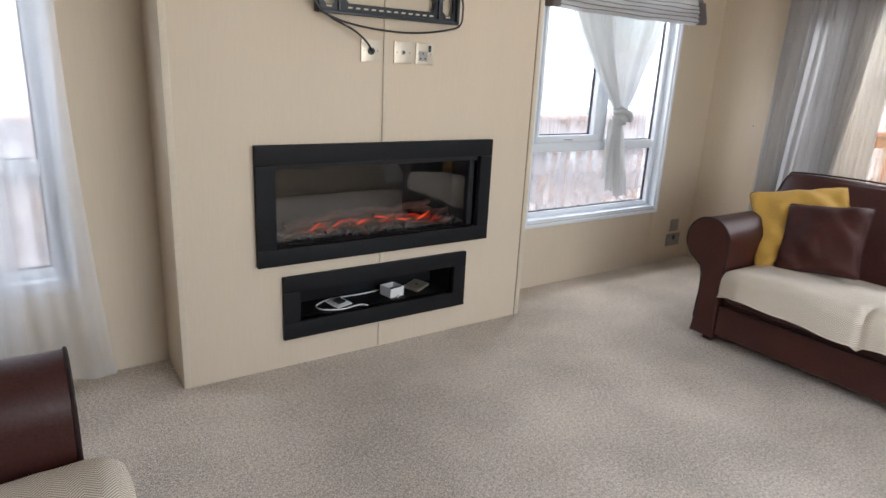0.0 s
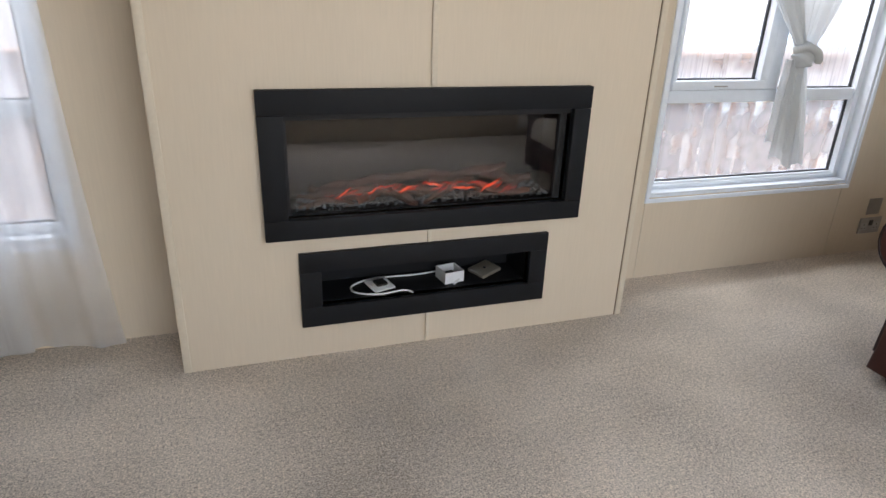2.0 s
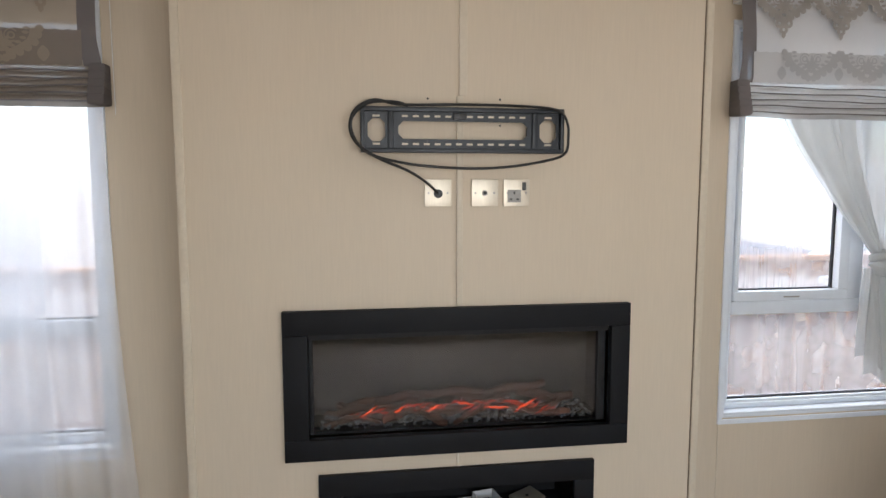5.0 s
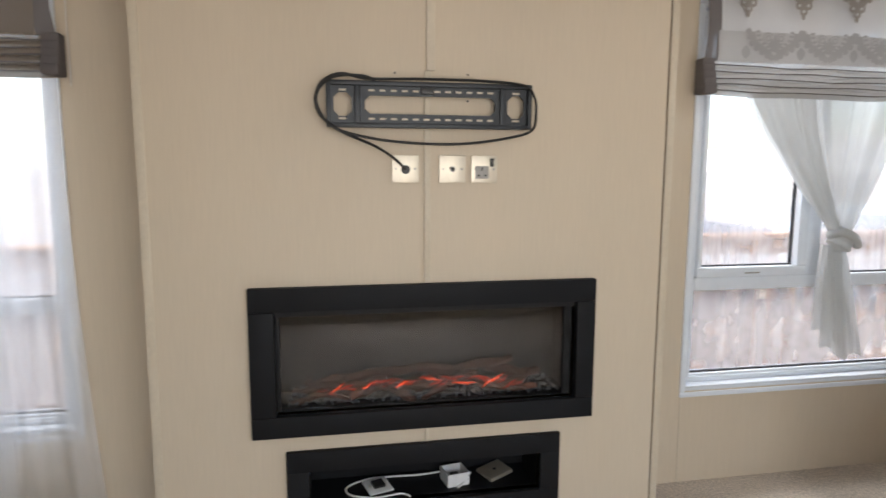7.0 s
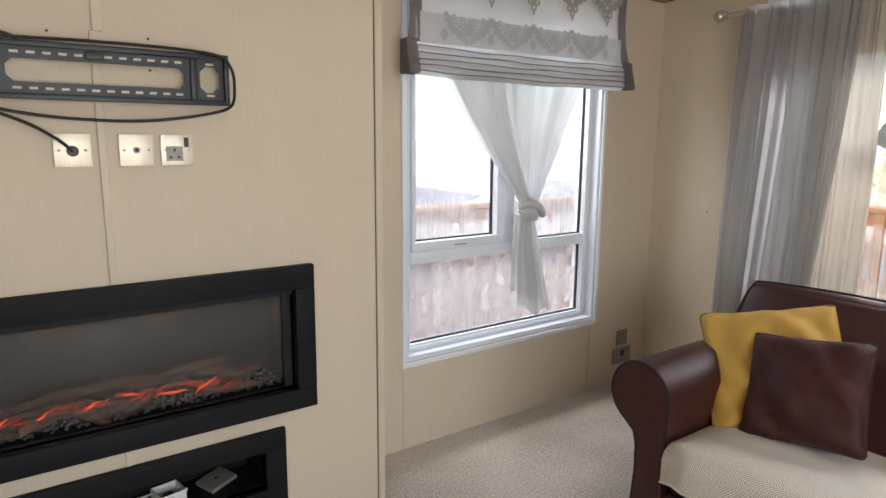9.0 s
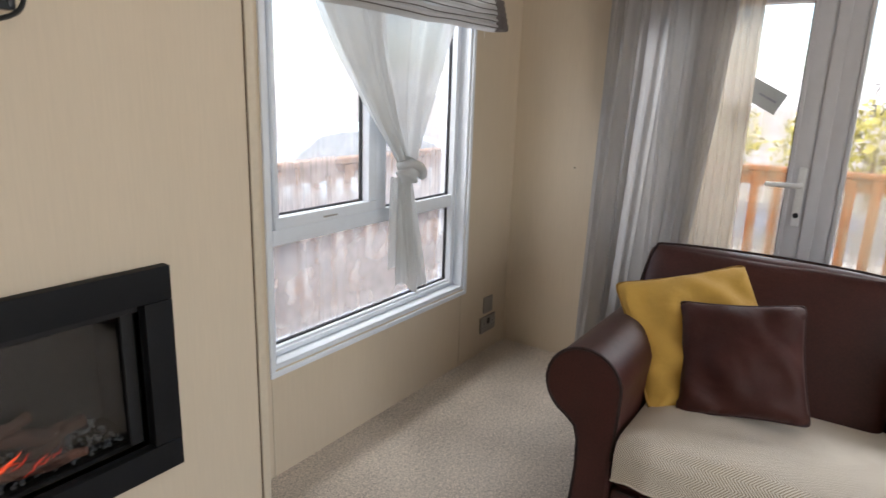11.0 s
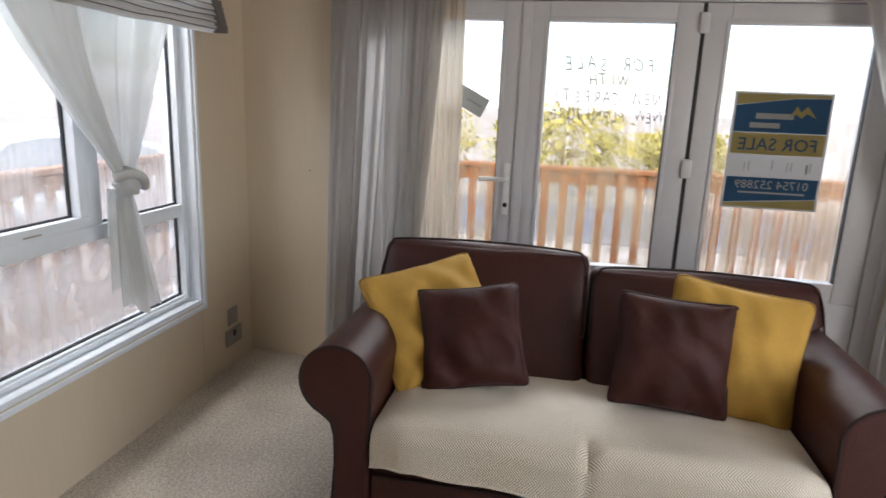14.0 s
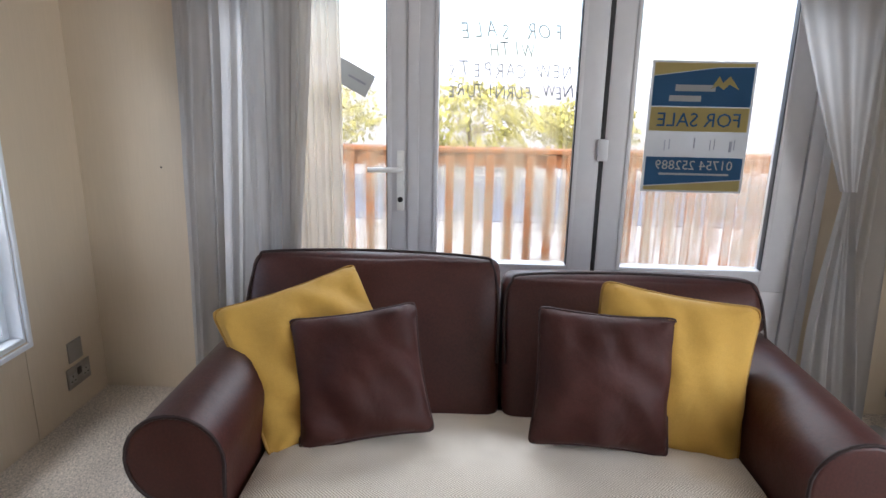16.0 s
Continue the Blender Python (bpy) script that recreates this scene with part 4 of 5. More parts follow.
# ---- electric fire ----
fire = thing("electric_fire", "wall-set electric fire in a satin black surround, embers glowing", "fireplace")
SX0, SX1, SZ0, SZ1 = 1.159, 2.289, 0.457, 0.937
yo = FACE - 0.028
for nm, x0, x1, z0, z1 in (("top_board", SX0, SX1, FZ1, SZ1), ("bottom_board", SX0, SX1, SZ0, FZ0), ("side_board", SX0, FX0, FZ0 + 0.0015, FZ1 - 0.0015), ("side_board", FX1, SX1, FZ0 + 0.0015, FZ1 - 0.0015)):
    part(nm, box(x0, x1, yo, FACE - 0.001, z0, z1, 0.002), BLACK, fire)
bm = bmesh.new()
for x0, x1, y0, y1, z0, z1 in ((FX0, FX1, FACE + 0.20, FACE + 0.21, FZ0, FZ1), (FX0 - 0.01, FX0, FACE - 0.002, FACE + 0.21, FZ0, FZ1), (FX1, FX1 + 0.01, FACE - 0.002, FACE + 0.21, FZ0, FZ1), (FX0, FX1, FACE - 0.002, FACE + 0.21, FZ0 - 0.01, FZ0), (FX0, FX1, FACE - 0.002, FACE + 0.21, FZ1, FZ1 + 0.01)):
    box(x0, x1, y0, y1, z0, z1, bm=bm)
part("firebox", bm, INNER, fire, "", False)
gy = FACE + 0.032
part("glass_trim", box(FX0, FX1, gy - 0.030, gy, FZ1 - 0.022, FZ1, 0.002), INNER, fire)
fg = part("fire_glass", box(FX0 + 0.002, FX1 - 0.002, gy, gy + 0.005, FZ0 + 0.002, FZ1 - 0.020), FIREGLASS, fire, "", False)
for x0, x1 in ((FX0 + 0.001, FX0 + 0.012), (FX1 - 0.028, FX1 - 0.001)):
    part("glass_trim", box(x0, x1, gy - 0.010, gy, FZ0, FZ1 - 0.02, 0.002), INNER, fire)
part("indicator", disc((1.46, gy - 0.013, FZ1 - 0.012), 0.003, "y", 0.002, 10), EMBER, fire)
rng = random.Random(4)
bm = bmesh.new()
for k in range(700):
    x, y = rng.uniform(FX0 + 0.03, FX1 - 0.03), rng.uniform(gy + 0.012, FACE + 0.17)
    r = rng.uniform(0.003, 0.0065)
    vs = bmesh.ops.create_icosphere(bm, subdivisions=1, radius=r, matrix=Matrix.Translation((x, y, FZ0 + 0.004 + r * 0.6 + 0.02 * (y - gy) / 0.15)))["verts"]
    for v in vs:
        v.co += Vector([rng.uniform(-0.3, 0.3) * r for _ in range(3)])
ash = part("ash_bed", bm, ASH, fire, "", False)
ash["kind"] = "stuff"


def log(x, y, z, length, r, yaw, pitch, seed):
    rr = random.Random(seed)
    pts = [Vector((length * (i / 8 - 0.5), 0.012 * math.sin(i * 0.8 + seed), 0.006 * math.cos(i * 1.3 + seed))) for i in range(9)]
    b = tube(pts, r, 9, taper=lambda t: 0.75 + 0.3 * math.sin(math.pi * t) + 0.12 * math.sin(t * 11 + seed))
    for v in b.verts:
        v.co += Vector([rr.uniform(-0.0028, 0.0028) for _ in range(3)])
    bmesh.ops.transform(b, matrix=pose(x, y, z, 0, -pitch, yaw), verts=b.verts[:])
    return b


rng = random.Random(4)
heap = []
for k in range(17):
    x = 1.325 + 0.76 * (k + rng.uniform(0.2, 0.8)) / 17
    mound = 0.035 * math.sin(math.pi * (x - 1.265) / 0.88)
    heap.append((x, rng.uniform(0.055, 0.115), 0.548 + mound * rng.uniform(0.2, 1.0), rng.uniform(0.12, 0.24), rng.uniform(0.010, 0.017), rng.uniform(-28, 28), rng.uniform(-20, 24)))
for x, y, z, length, pitch in ((1.485, 0.13, 0.592, 0.26, 6), (1.675, 0.14, 0.604, 0.30, 3), (1.895, 0.13, 0.610, 0.30, 9), (1.365, 0.12, 0.565, 0.18, 14), (2.035, 0.12, 0.588, 0.18, -12)):
    heap.append((x, y, z, length, 0.016, rng.uniform(-8, 8), pitch))
for i, (x, y, z, length, r, yaw, pitch) in enumerate(heap):
    part("log", log(x, FACE + y, z, length, r, yaw, pitch, i), LOG, fire)


def crack(x, y, z, length, r, pitch, seed):
    """A jagged glowing seam along a log, thin at both ends."""
    rr = random.Random(seed)
    pts = [Vector((length * (i / 6 - 0.5), 0, rr.uniform(-0.0035, 0.0035))) for i in range(7)]
    b = tube(pts, r, 6, taper=lambda t: 0.15 + math.sin(math.pi * t) * rr.uniform(0.6, 1.0))
    bmesh.ops.transform(b, matrix=pose(x, y, z, 0, -pitch, 0), verts=b.verts[:])
    return b


for k in range(38):
    x = 1.375 + 0.68 * (k + rng.uniform(0.1, 0.9)) / 38
    mound = 0.030 * math.sin(math.pi * (x - 1.285) / 0.86)
    hot = k % 6 == 2
    part("ember", crack(x, FACE + rng.uniform(0.040, 0.052), 0.562 + mound * rng.uniform(0.1, 1.6), rng.uniform(0.025, 0.060) * (1.5 if hot else 1), 0.0042 if hot else rng.uniform(0.0016, 0.0032), rng.uniform(-15, 35), 40 + k), EMBER2 if hot else EMBER, fire)

# ---- niche ----
ni = thing("wall_niche", "shallow black media niche below the fire", "niche")
for nm, x0, x1, z0, z1 in (("frame_top", 1.260, 2.178, NZ1, 0.402), ("frame_bottom", 1.260, 2.178, 0.127, NZ0), ("frame_side", 1.260, NX0, NZ0, NZ1), ("frame_side", NX1, 2.178, NZ0, NZ1)):
    part(nm, box(x0, x1, FACE - 0.02, FACE - 0.001, z0, z1, 0.002), BLACK, ni)
for x0, x1, y0, y1, z0, z1 in ((NX0, NX1, FACE + 0.19, FACE + 0.20, NZ0, NZ1), (NX0 - 0.01, NX0, FACE - 0.002, FACE + 0.2, NZ0, NZ1), (NX1, NX1 + 0.01, FACE - 0.002, FACE + 0.2, NZ0, NZ1), (NX0, NX1, FACE - 0.002, FACE + 0.2, NZ0 - 0.01, NZ0), (NX0, NX1, FACE - 0.002, FACE + 0.2, NZ1, NZ1 + 0.01)):
    part("lining_board", box(x0, x1, y0, y1, z0, z1), BLACK, ni, "", False)
cb = thing("white_cable", "loop of loose white aerial cable in the niche", "cable")
part("sheath", tube(spline([(1.80, FACE + 0.165, 0.204), (1.71, FACE + 0.150, 0.206), (1.62, FACE + 0.158, 0.204), (1.53, FACE + 0.150, 0.206), (1.455, FACE + 0.110, 0.204), (1.462, FACE + 0.055, 0.204), (1.54, FACE + 0.022, 0.204), (1.63, FACE + 0.030, 0.206), (1.662, FACE + 0.010, 0.204)], 10), 0.0036, 8), WHITEPL, cb)
so = thing("socket_faceplate", "loose white socket faceplate lying face up in the niche", "faceplate")
part("plate", box(-0.043, 0.043, -0.043, 0.043, 0, 0.008, 0.003), WHITEPL, so)
part("module", box(-0.02, 0.022, -0.02, 0.02, 0.008, 0.018, 0.002), DARKPL, so)
for a in (-0.03, 0.03):
    part("screw", disc((a, 0, 0.009), 0.003, "y", 0.003, 8), CHROME, so)
so.matrix_world = pose(1.558, FACE + 0.095, 0.202, 6, 0, 18)
bx = thing("pattress_box", "small open white plastic back box in the niche", "box")
bm = bmesh.new()
for q in ((-0.04, 0.04, -0.04, 0.04, 0, 0.003), (-0.04, -0.037, -0.04, 0.04, 0.003, 0.045), (0.037, 0.04, -0.04, 0.04, 0.003, 0.045), (-0.037, 0.037, 0.037, 0.04, 0.003, 0.045), (-0.037, 0.037, -0.04, -0.037, 0.003, 0.045)):
    box(*q, bm=bm)
part("shell", bm, WHITEPL, bx, "", False)
part("terminal", box(-0.015, 0.015, -0.01, 0.012, 0.003, 0.03, 0.003), DARKPL, bx)
bx.matrix_world = pose(1.83, FACE + 0.09, 0.202, 0, 0, 10)
pk = thing("cable_offcut", "short white cable offcut beside the box", "cable")
part("sheath", tube(spline([(1.83, FACE + 0.035, 0.206), (1.855, FACE + 0.055, 0.212), (1.885, FACE + 0.09, 0.23)], 6), 0.004, 8), WHITEPL, pk)
bp_ = thing("blank_faceplate", "loose brushed steel faceplate tilted in the niche", "faceplate")
part("plate", box(-0.05, 0.05, -0.043, 0.043, 0, 0.014, 0.003), CHROME, bp_)
part("socket_hole", prism([(0.006 * math.cos(k * 0.524), 0.006 * math.sin(k * 0.524)) for k in range(12)], "z", 0.014, 0.0155), DARKPL, bp_)
bp_.matrix_world = pose(1.985, FACE + 0.120, 0.206, 3, -6, 24)


# ---- plates on the walls ----
def face_plate(name, label, x, y, z, w, h, material, wall="y"):
    th = thing(name, label, "socket")
    part("plate", box(-w / 2, w / 2, -0.008, -0.001, -h / 2, h / 2, 0.002), material, th)
    for a in (-1, 1):
        if name != "blank_plate":
            part("screw", disc((a * w * 0.35 if w < 0.1 else a * w * 0.08, -0.0095, 0), 0.0035, "y", 0.002, 10), GREYPL, th)
    th.matrix_world = pose(x, y, z, 0, 0, 0 if wall == "y" else -90)
    return th


def outlet(th, cx, cz):
    """Three-pin outlet with its rocker."""
    part("outlet", box(cx - 0.022, cx + 0.022, -0.0092, -0.0075, cz - 0.024, cz + 0.016, 0.0006), GREYPL, th)
    for a, b, w, h in ((0, 0.006, 0.005, 0.009), (-0.011, -0.014, 0.008, 0.005), (0.011, -0.014, 0.008, 0.005)):
        part("pin_slot", box(cx + a - w / 2, cx + a + w / 2, -0.0100, -0.0088, cz + b - h / 2, cz + b + h / 2), DARKPL, th, "", False)


aer = face_plate("cable_outlet", "brushed steel cable outlet plate on the chimney breast", 1.647, FACE, 1.301, 0.086, 0.086, CHROME)
part("grommet", disc((0, -0.016, -0.002), 0.014, "y", 0.010), DARKPL, aer)
tv = face_plate("aerial_socket", "brushed steel aerial socket plate on the chimney breast", 1.797, FACE, 1.301, 0.086, 0.086, CHROME)
part("coax_ring", disc((0, -0.012, 0), 0.009, "y", 0.005), GREYPL, tv)
part("coax_hole", disc((0, -0.0135, 0), 0.005, "y", 0.003), DARKPL, tv)
ss = face_plate("power_socket", "single switched brushed steel power socket", 1.901, FACE, 1.301, 0.086, 0.086, CHROME)
outlet(ss, -0.008, -0.006)
part("switch", box(0.018, 0.030, -0.012, -0.0075, 0.008, 0.034, 0.001), DARKPL, ss)
d1 = face_plate("power_socket", "double brushed steel power socket low on the window wall", 4.25, YB, 0.150, 0.146, 0.086, NICKEL)
outlet(d1, -0.043, 0)
outlet(d1, 0.043, 0)
part("switch", box(-0.012, 0.012, -0.012, -0.0075, 0.0, 0.03, 0.001), DARKPL, d1)
face_plate("blank_plate", "brushed steel blank plate above the double socket", 4.245, YB, 0.255, 0.086, 0.086, NICKEL)
d2 = face_plate("power_socket", "brushed steel power socket low beside the curtain", XR, -0.455, 0.130, 0.10, 0.086, NICKEL, "x")
outlet(d2, -0.02, 0)
part("switch", box(0.018, 0.030, -0.012, -0.0075, 0.0, 0.03, 0.001), DARKPL, d2)
face_plate("blank_plate", "brushed steel blank plate above the socket by the doors", XR, -0.465, 0.240, 0.086, 0.086, NICKEL, "x")

# ---- television bracket ----
br = thing("tv_bracket", "dark grey steel television wall bracket with slotted plate", "bracket")
MX0, MX1, MZ0, MZ1 = 1.416, 2.050, 1.428, 1.566
my = FACE - 0.034


def ring(x0, x1, z0, z1, holes, y0, y1):
    """A plate with rectangular holes that do not overlap in x."""
    b = bmesh.new()
    x = x0
    for a, c, d, e in sorted(holes):
        box(x, a, y0, y1, z0, z1, bm=b)
        box(a, c, y0, y1, z0, d, bm=b)
        box(a, c, y0, y1, e, z1, bm=b)
        for hx, sx_ in ((a, 1), (c, -1)):
            for hz, sz_ in ((d, 1), (e, -1)):
                tri = [(hx, hz), (hx + sx_ * 0.015, hz), (hx, hz + sz_ * 0.015)]
                lo, hi = [b.verts.new((p, y0, q)) for p, q in tri], [b.verts.new((p, y1, q)) for p, q in tri]
                b.faces.new(lo if sx_ * sz_ > 0 else lo[::-1])
                b.faces.new(hi[::-1] if sx_ * sz_ > 0 else hi)
                b.faces.new((lo[1], hi[1], hi[2], lo[2]) if sx_ * sz_ < 0 else (lo[2], hi[2], hi[1], lo[1]))
        x = c
    return box(x, x1, y0, y1, z0, z1, bm=b)


part("back_plate", ring(MX0, MX1, MZ0 + 0.012, MZ1 - 0.012, [(MX0 + 0.022, MX0 + 0.075, 1.462, 1.532), (MX0 + 0.115, MX1 - 0.115, 1.470, 1.524), (MX1 - 0.075, MX1 - 0.022, 1.462, 1.532)], my, my + 0.004), MOUNT, br)
for z0, z1 in ((MZ1 - 0.014, MZ1), (MZ0, MZ0 + 0.014)):
    part("flange", box(MX0, MX1, my - 0.016, my + 0.006, z0, z1, 0.003), MOUNT, br)
for x in (MX0 + 0.092, MX1 - 0.092):
    part("rib", box(x - 0.009, x + 0.009, my - 0.010, my, MZ0 + 0.012, MZ1 - 0.012, 0.004), MOUNT, br)
for x in (MX0 + 0.006, MX1 - 0.006):
    part("end_cap", box(x - 0.006, x + 0.006, my - 0.018, my + 0.030, MZ0 + 0.004, MZ1 - 0.004, 0.003), MOUNT, br)
for xs in (MX0 + 0.095, MX1 - 0.095):
    part("spacer", box(xs - 0.016, xs + 0.016, my + 0.004, FACE - 0.001, 1.48, 1.51, 0.003), MOUNT, br)
for z in (MZ1 - 0.027, MZ0 + 0.027):
    for k in range(12):
        x = MX0 + 0.135 + k * 0.0335
        if abs(k - 5) < 1 and z > 1.5:
            continue
        part("slot", box(x - 0.009, x + 0.009, my - 0.0008, my + 0.001, z - 0.003, z + 0.003), STRIP, br, "", False)
for x in (MX0 + 0.048, MX1 - 0.048):
    for z in (MZ1 - 0.027, MZ0 + 0.027):
        part("slot", box(x - 0.011, x + 0.011, my - 0.0008, my + 0.001, z - 0.003, z + 0.003), STRIP, br, "", False)
part("spirit_level", box(1.70, 1.74, my - 0.014, my, MZ1 - 0.036, MZ1 - 0.018, 0.003), DARKPL, br)
cab = thing("tv_cable", "black cable wound round the television bracket and into its outlet", "cable")
cy_ = my - 0.022
part("loop", tube(spline([(1.655, FACE - 0.018, 1.304), (1.62, FACE - 0.04, 1.335), (1.56, cy_, 1.372), (1.46, cy_, 1.415), (1.40, cy_, 1.46), (1.385, cy_, 1.51), (1.405, cy_, 1.558), (1.46, cy_, 1.583), (1.54, cy_, 1.570), (1.70, cy_, 1.573), (1.90, cy_, 1.572), (2.02, cy_, 1.562), (2.055, cy_, 1.53), (2.062, cy_, 1.48), (2.05, cy_, 1.427), (1.98, cy_, 1.403), (1.85, cy_, 1.384), (1.72, cy_, 1.381), (1.56, cy_, 1.394), (1.44, cy_, 1.425), (1.395, cy_, 1.478), (1.392, cy_, 1.53), (1.44, cy_, 1.573), (1.52, cy_, 1.578), (1.56, cy_, 1.566)], 8), 0.0042, 8), CABLE, cab)


br.matrix_world = cab.matrix_world = pose(-0.009, 0, -0.004)

# ---- radiator ----
ra = thing("panel_radiator", "tall white ribbed panel radiator on the front wall", "radiator")
part("panel", box(3.55, 4.27, -0.495, -0.480, 0.085, 1.72, 0.006), RAD, ra)
for k in range(12):
    x = 3.585 + 0.0575 * k
    part("rib", box(x, x + 0.034, -0.481, -0.470, 0.10, 1.705, 0.0055), RAD, ra)
part("back_panel", box(3.57, 4.25, -0.545, -0.53, 0.10, 1.70, 0.005), RAD, ra)
part("side_cover", box(4.262, 4.272, -0.545, -0.478, 0.085, 1.72, 0.003), RAD, ra)
part("hanger", box(3.65, 3.75, YF, -0.545, 0.5, 0.6), RAD, ra, "", False)
part("hanger", box(4.05, 4.15, YF, -0.545, 0.5, 0.6), RAD, ra, "", False)
vl = part("valve", tube([(4.285, -0.512, 0.0), (4.285, -0.512, 0.10), (4.265, -0.512, 0.125)], 0.009, 10), WHITEPL, ra)
part("collar", tube([(4.285, -0.512, 0.0), (4.285, -0.512, 0.012)], 0.024, 14), WHITEPL, vl)


# ---- sofa ----
def rounded(x0, x1, y0, y1, z0, z1, r, bulge=(0, 0, 0), seed=0.0, n=14, wob=0.006):
    """A stuffed block: rounded edges, domed faces, slight unevenness."""
    bm = bmesh.new()
    bmesh.ops.create_cube(bm, size=2)
    bmesh.ops.subdivide_edges(bm, edges=bm.edges[:], cuts=n, use_grid_fill=True)
    c = Vector(((x0 + x1) / 2, (y0 + y1) / 2, (z0 + z1) / 2))
    h = Vector(((x1 - x0) / 2, (y1 - y0) / 2, (z1 - z0) / 2))
    for v in bm.verts:
        q = v.co.copy()
        e = [math.copysign(abs(math.sin(abs(a) * math.pi / 2)) ** 0.9, a) for a in q]
        p = Vector((e[0] * h.x, e[1] * h.y, e[2] * h.z))
        inner = Vector([max(-(h[i] - r), min(h[i] - r, p[i])) for i in range(3)])
        d = p - inner
        if d.length > 1e-6:
            p = inner + d.normalized() * min(r, d.length if d.length < r else r)
        f = [(1 - e[i] ** 2) for i in range(3)]
        p.x += math.copysign(bulge[0] * f[1] * f[2], q.x) if abs(q.x) > 0.999 else 0
        p.y += math.copysign(bulge[1] * f[0] * f[2], q.y) if abs(q.y) > 0.999 else 0
        p.z += math.copysign(bulge[2] * f[0] * f[1], q.z) if abs(q.z) > 0.999 else 0
        w = noise.noise(Vector((p.x * 7 + seed, p.y * 7, p.z * 7))) * wob
        v.co = c + p + p.normalized() * w
    return bm


def arm_outline(s, c):
    """The scroll of an arm: (y, z) with the roll turned to the side s."""
    pts = [(0.012, 0.035), (0.014, 0.30), (0.004, 0.505)]
    cy0, cz0, r = 0.116, 0.505, 0.114
    for k in range(1, 19):
        a = math.pi - k * (math.pi * 1.36) / 18
        pts.append((cy0 + r * math.cos(a), cz0 + r * math.sin(a)))
    pts += [(0.132, 0.375), (0.120, 0.33), (0.118, 0.24), (0.128, 0.11), (0.138, 0.035)]
    return [(c + s * u, v) for u, v in pts]


def sofa(width, seats, label, at, category="sofa"):
    """Scroll-arm settee facing -x, its arm fronts at x 0, its middle at y 0; width between the arms."""
    so_ = thing("sofa" if seats > 1 else "armchair", label, category)
    h = width / 2
    part("base", box(0.035, 0.85, -h - 0.010, h + 0.010, 0.035, 0.25, 0.02, 3), LEATHER, so_)
    part("front_rail", box(0.012, 0.05, -h - 0.010, h + 0.010, 0.05, 0.205, 0.012, 3), LEATHER, so_)
    part("front_piping", tube([(0.014, y, 0.205) for y in (-h + 0.01, 0, h - 0.01)], 0.004, 6), PIPING, so_)
    for s in (1, -1):
        o = arm_outline(s, s * h)
        arm = part("arm", prism(o, "x", 0.0, 0.86, 0.012, 3), LEATHER, so_)
        part("piping", tube([(0.003, y, z) for y, z in o[1:-1]], 0.005, 6), PIPING, arm)
    part("back_frame", box(0.76, 0.93, -h - 0.12, h + 0.12, 0.035, 0.64, 0.04, 4), LEATHER, so_)
    n = seats
    w = (2 * h + 0.34) / n
    for k in range(n):
        y0 = -h - 0.17 + w * k
        top, slope = (0.808, 0.30) if k == n - 1 else (0.764, 0.2)
        bm = rounded(0.47, 0.67, y0 + 0.004, y0 + w - 0.004, 0.36, top, 0.04, (0.03, 0.0, 0.014), 3.1 * k)
        for v in bm.verts:
            v.co.z -= slope * (v.co.x - 0.47) * max(0.0, (v.co.z - 0.5) / (top - 0.5))
            v.co.x += 0.56 * (v.co.z - 0.40)
            side = abs(v.co.y) - (h - 0.01)
            if side > 0 and v.co.z < 0.62:
                v.co.y -= math.copysign(side * min(1, (0.62 - v.co.z) * 9), v.co.y)
        bc = part("back_cushion", bm, LEATHER, so_)
        outline = [(y0 + 0.012, 0.52), (y0 + 0.010, 0.68), (y0 + 0.03, top - 0.025), (y0 + 0.08, top - 0.002), (y0 + w * 0.5, top + 0.008), (y0 + w - 0.08, top - 0.002), (y0 + w - 0.03, top - 0.025), (y0 + w - 0.010, 0.68), (y0 + w - 0.012, 0.52)]
        part("piping", tube(spline([(0.478 + 0.56 * (z - 0.40), y, z) for y, z in outline], 6), 0.0045, 6), PIPING, bc)
    for k in range(n):
        w2 = 2 * h / n
        y0 = -h + w2 * k
        part("seat_cushion", rounded(-0.02, 0.56, y0 + 0.004, y0 + w2 - 0.004, 0.23, 0.375, 0.05, (0.01, 0, 0.018), 7 + k, 10), LEATHER, so_)
    for x in (0.07, 0.78):
        for y in (-h - 0.06, h + 0.06):
            part("foot", box(x - 0.025, x + 0.025, y - 0.025, y + 0.025, 0.0, 0.037, 0.004), PIPING, so_)
    so_.matrix_world = at
    return so_


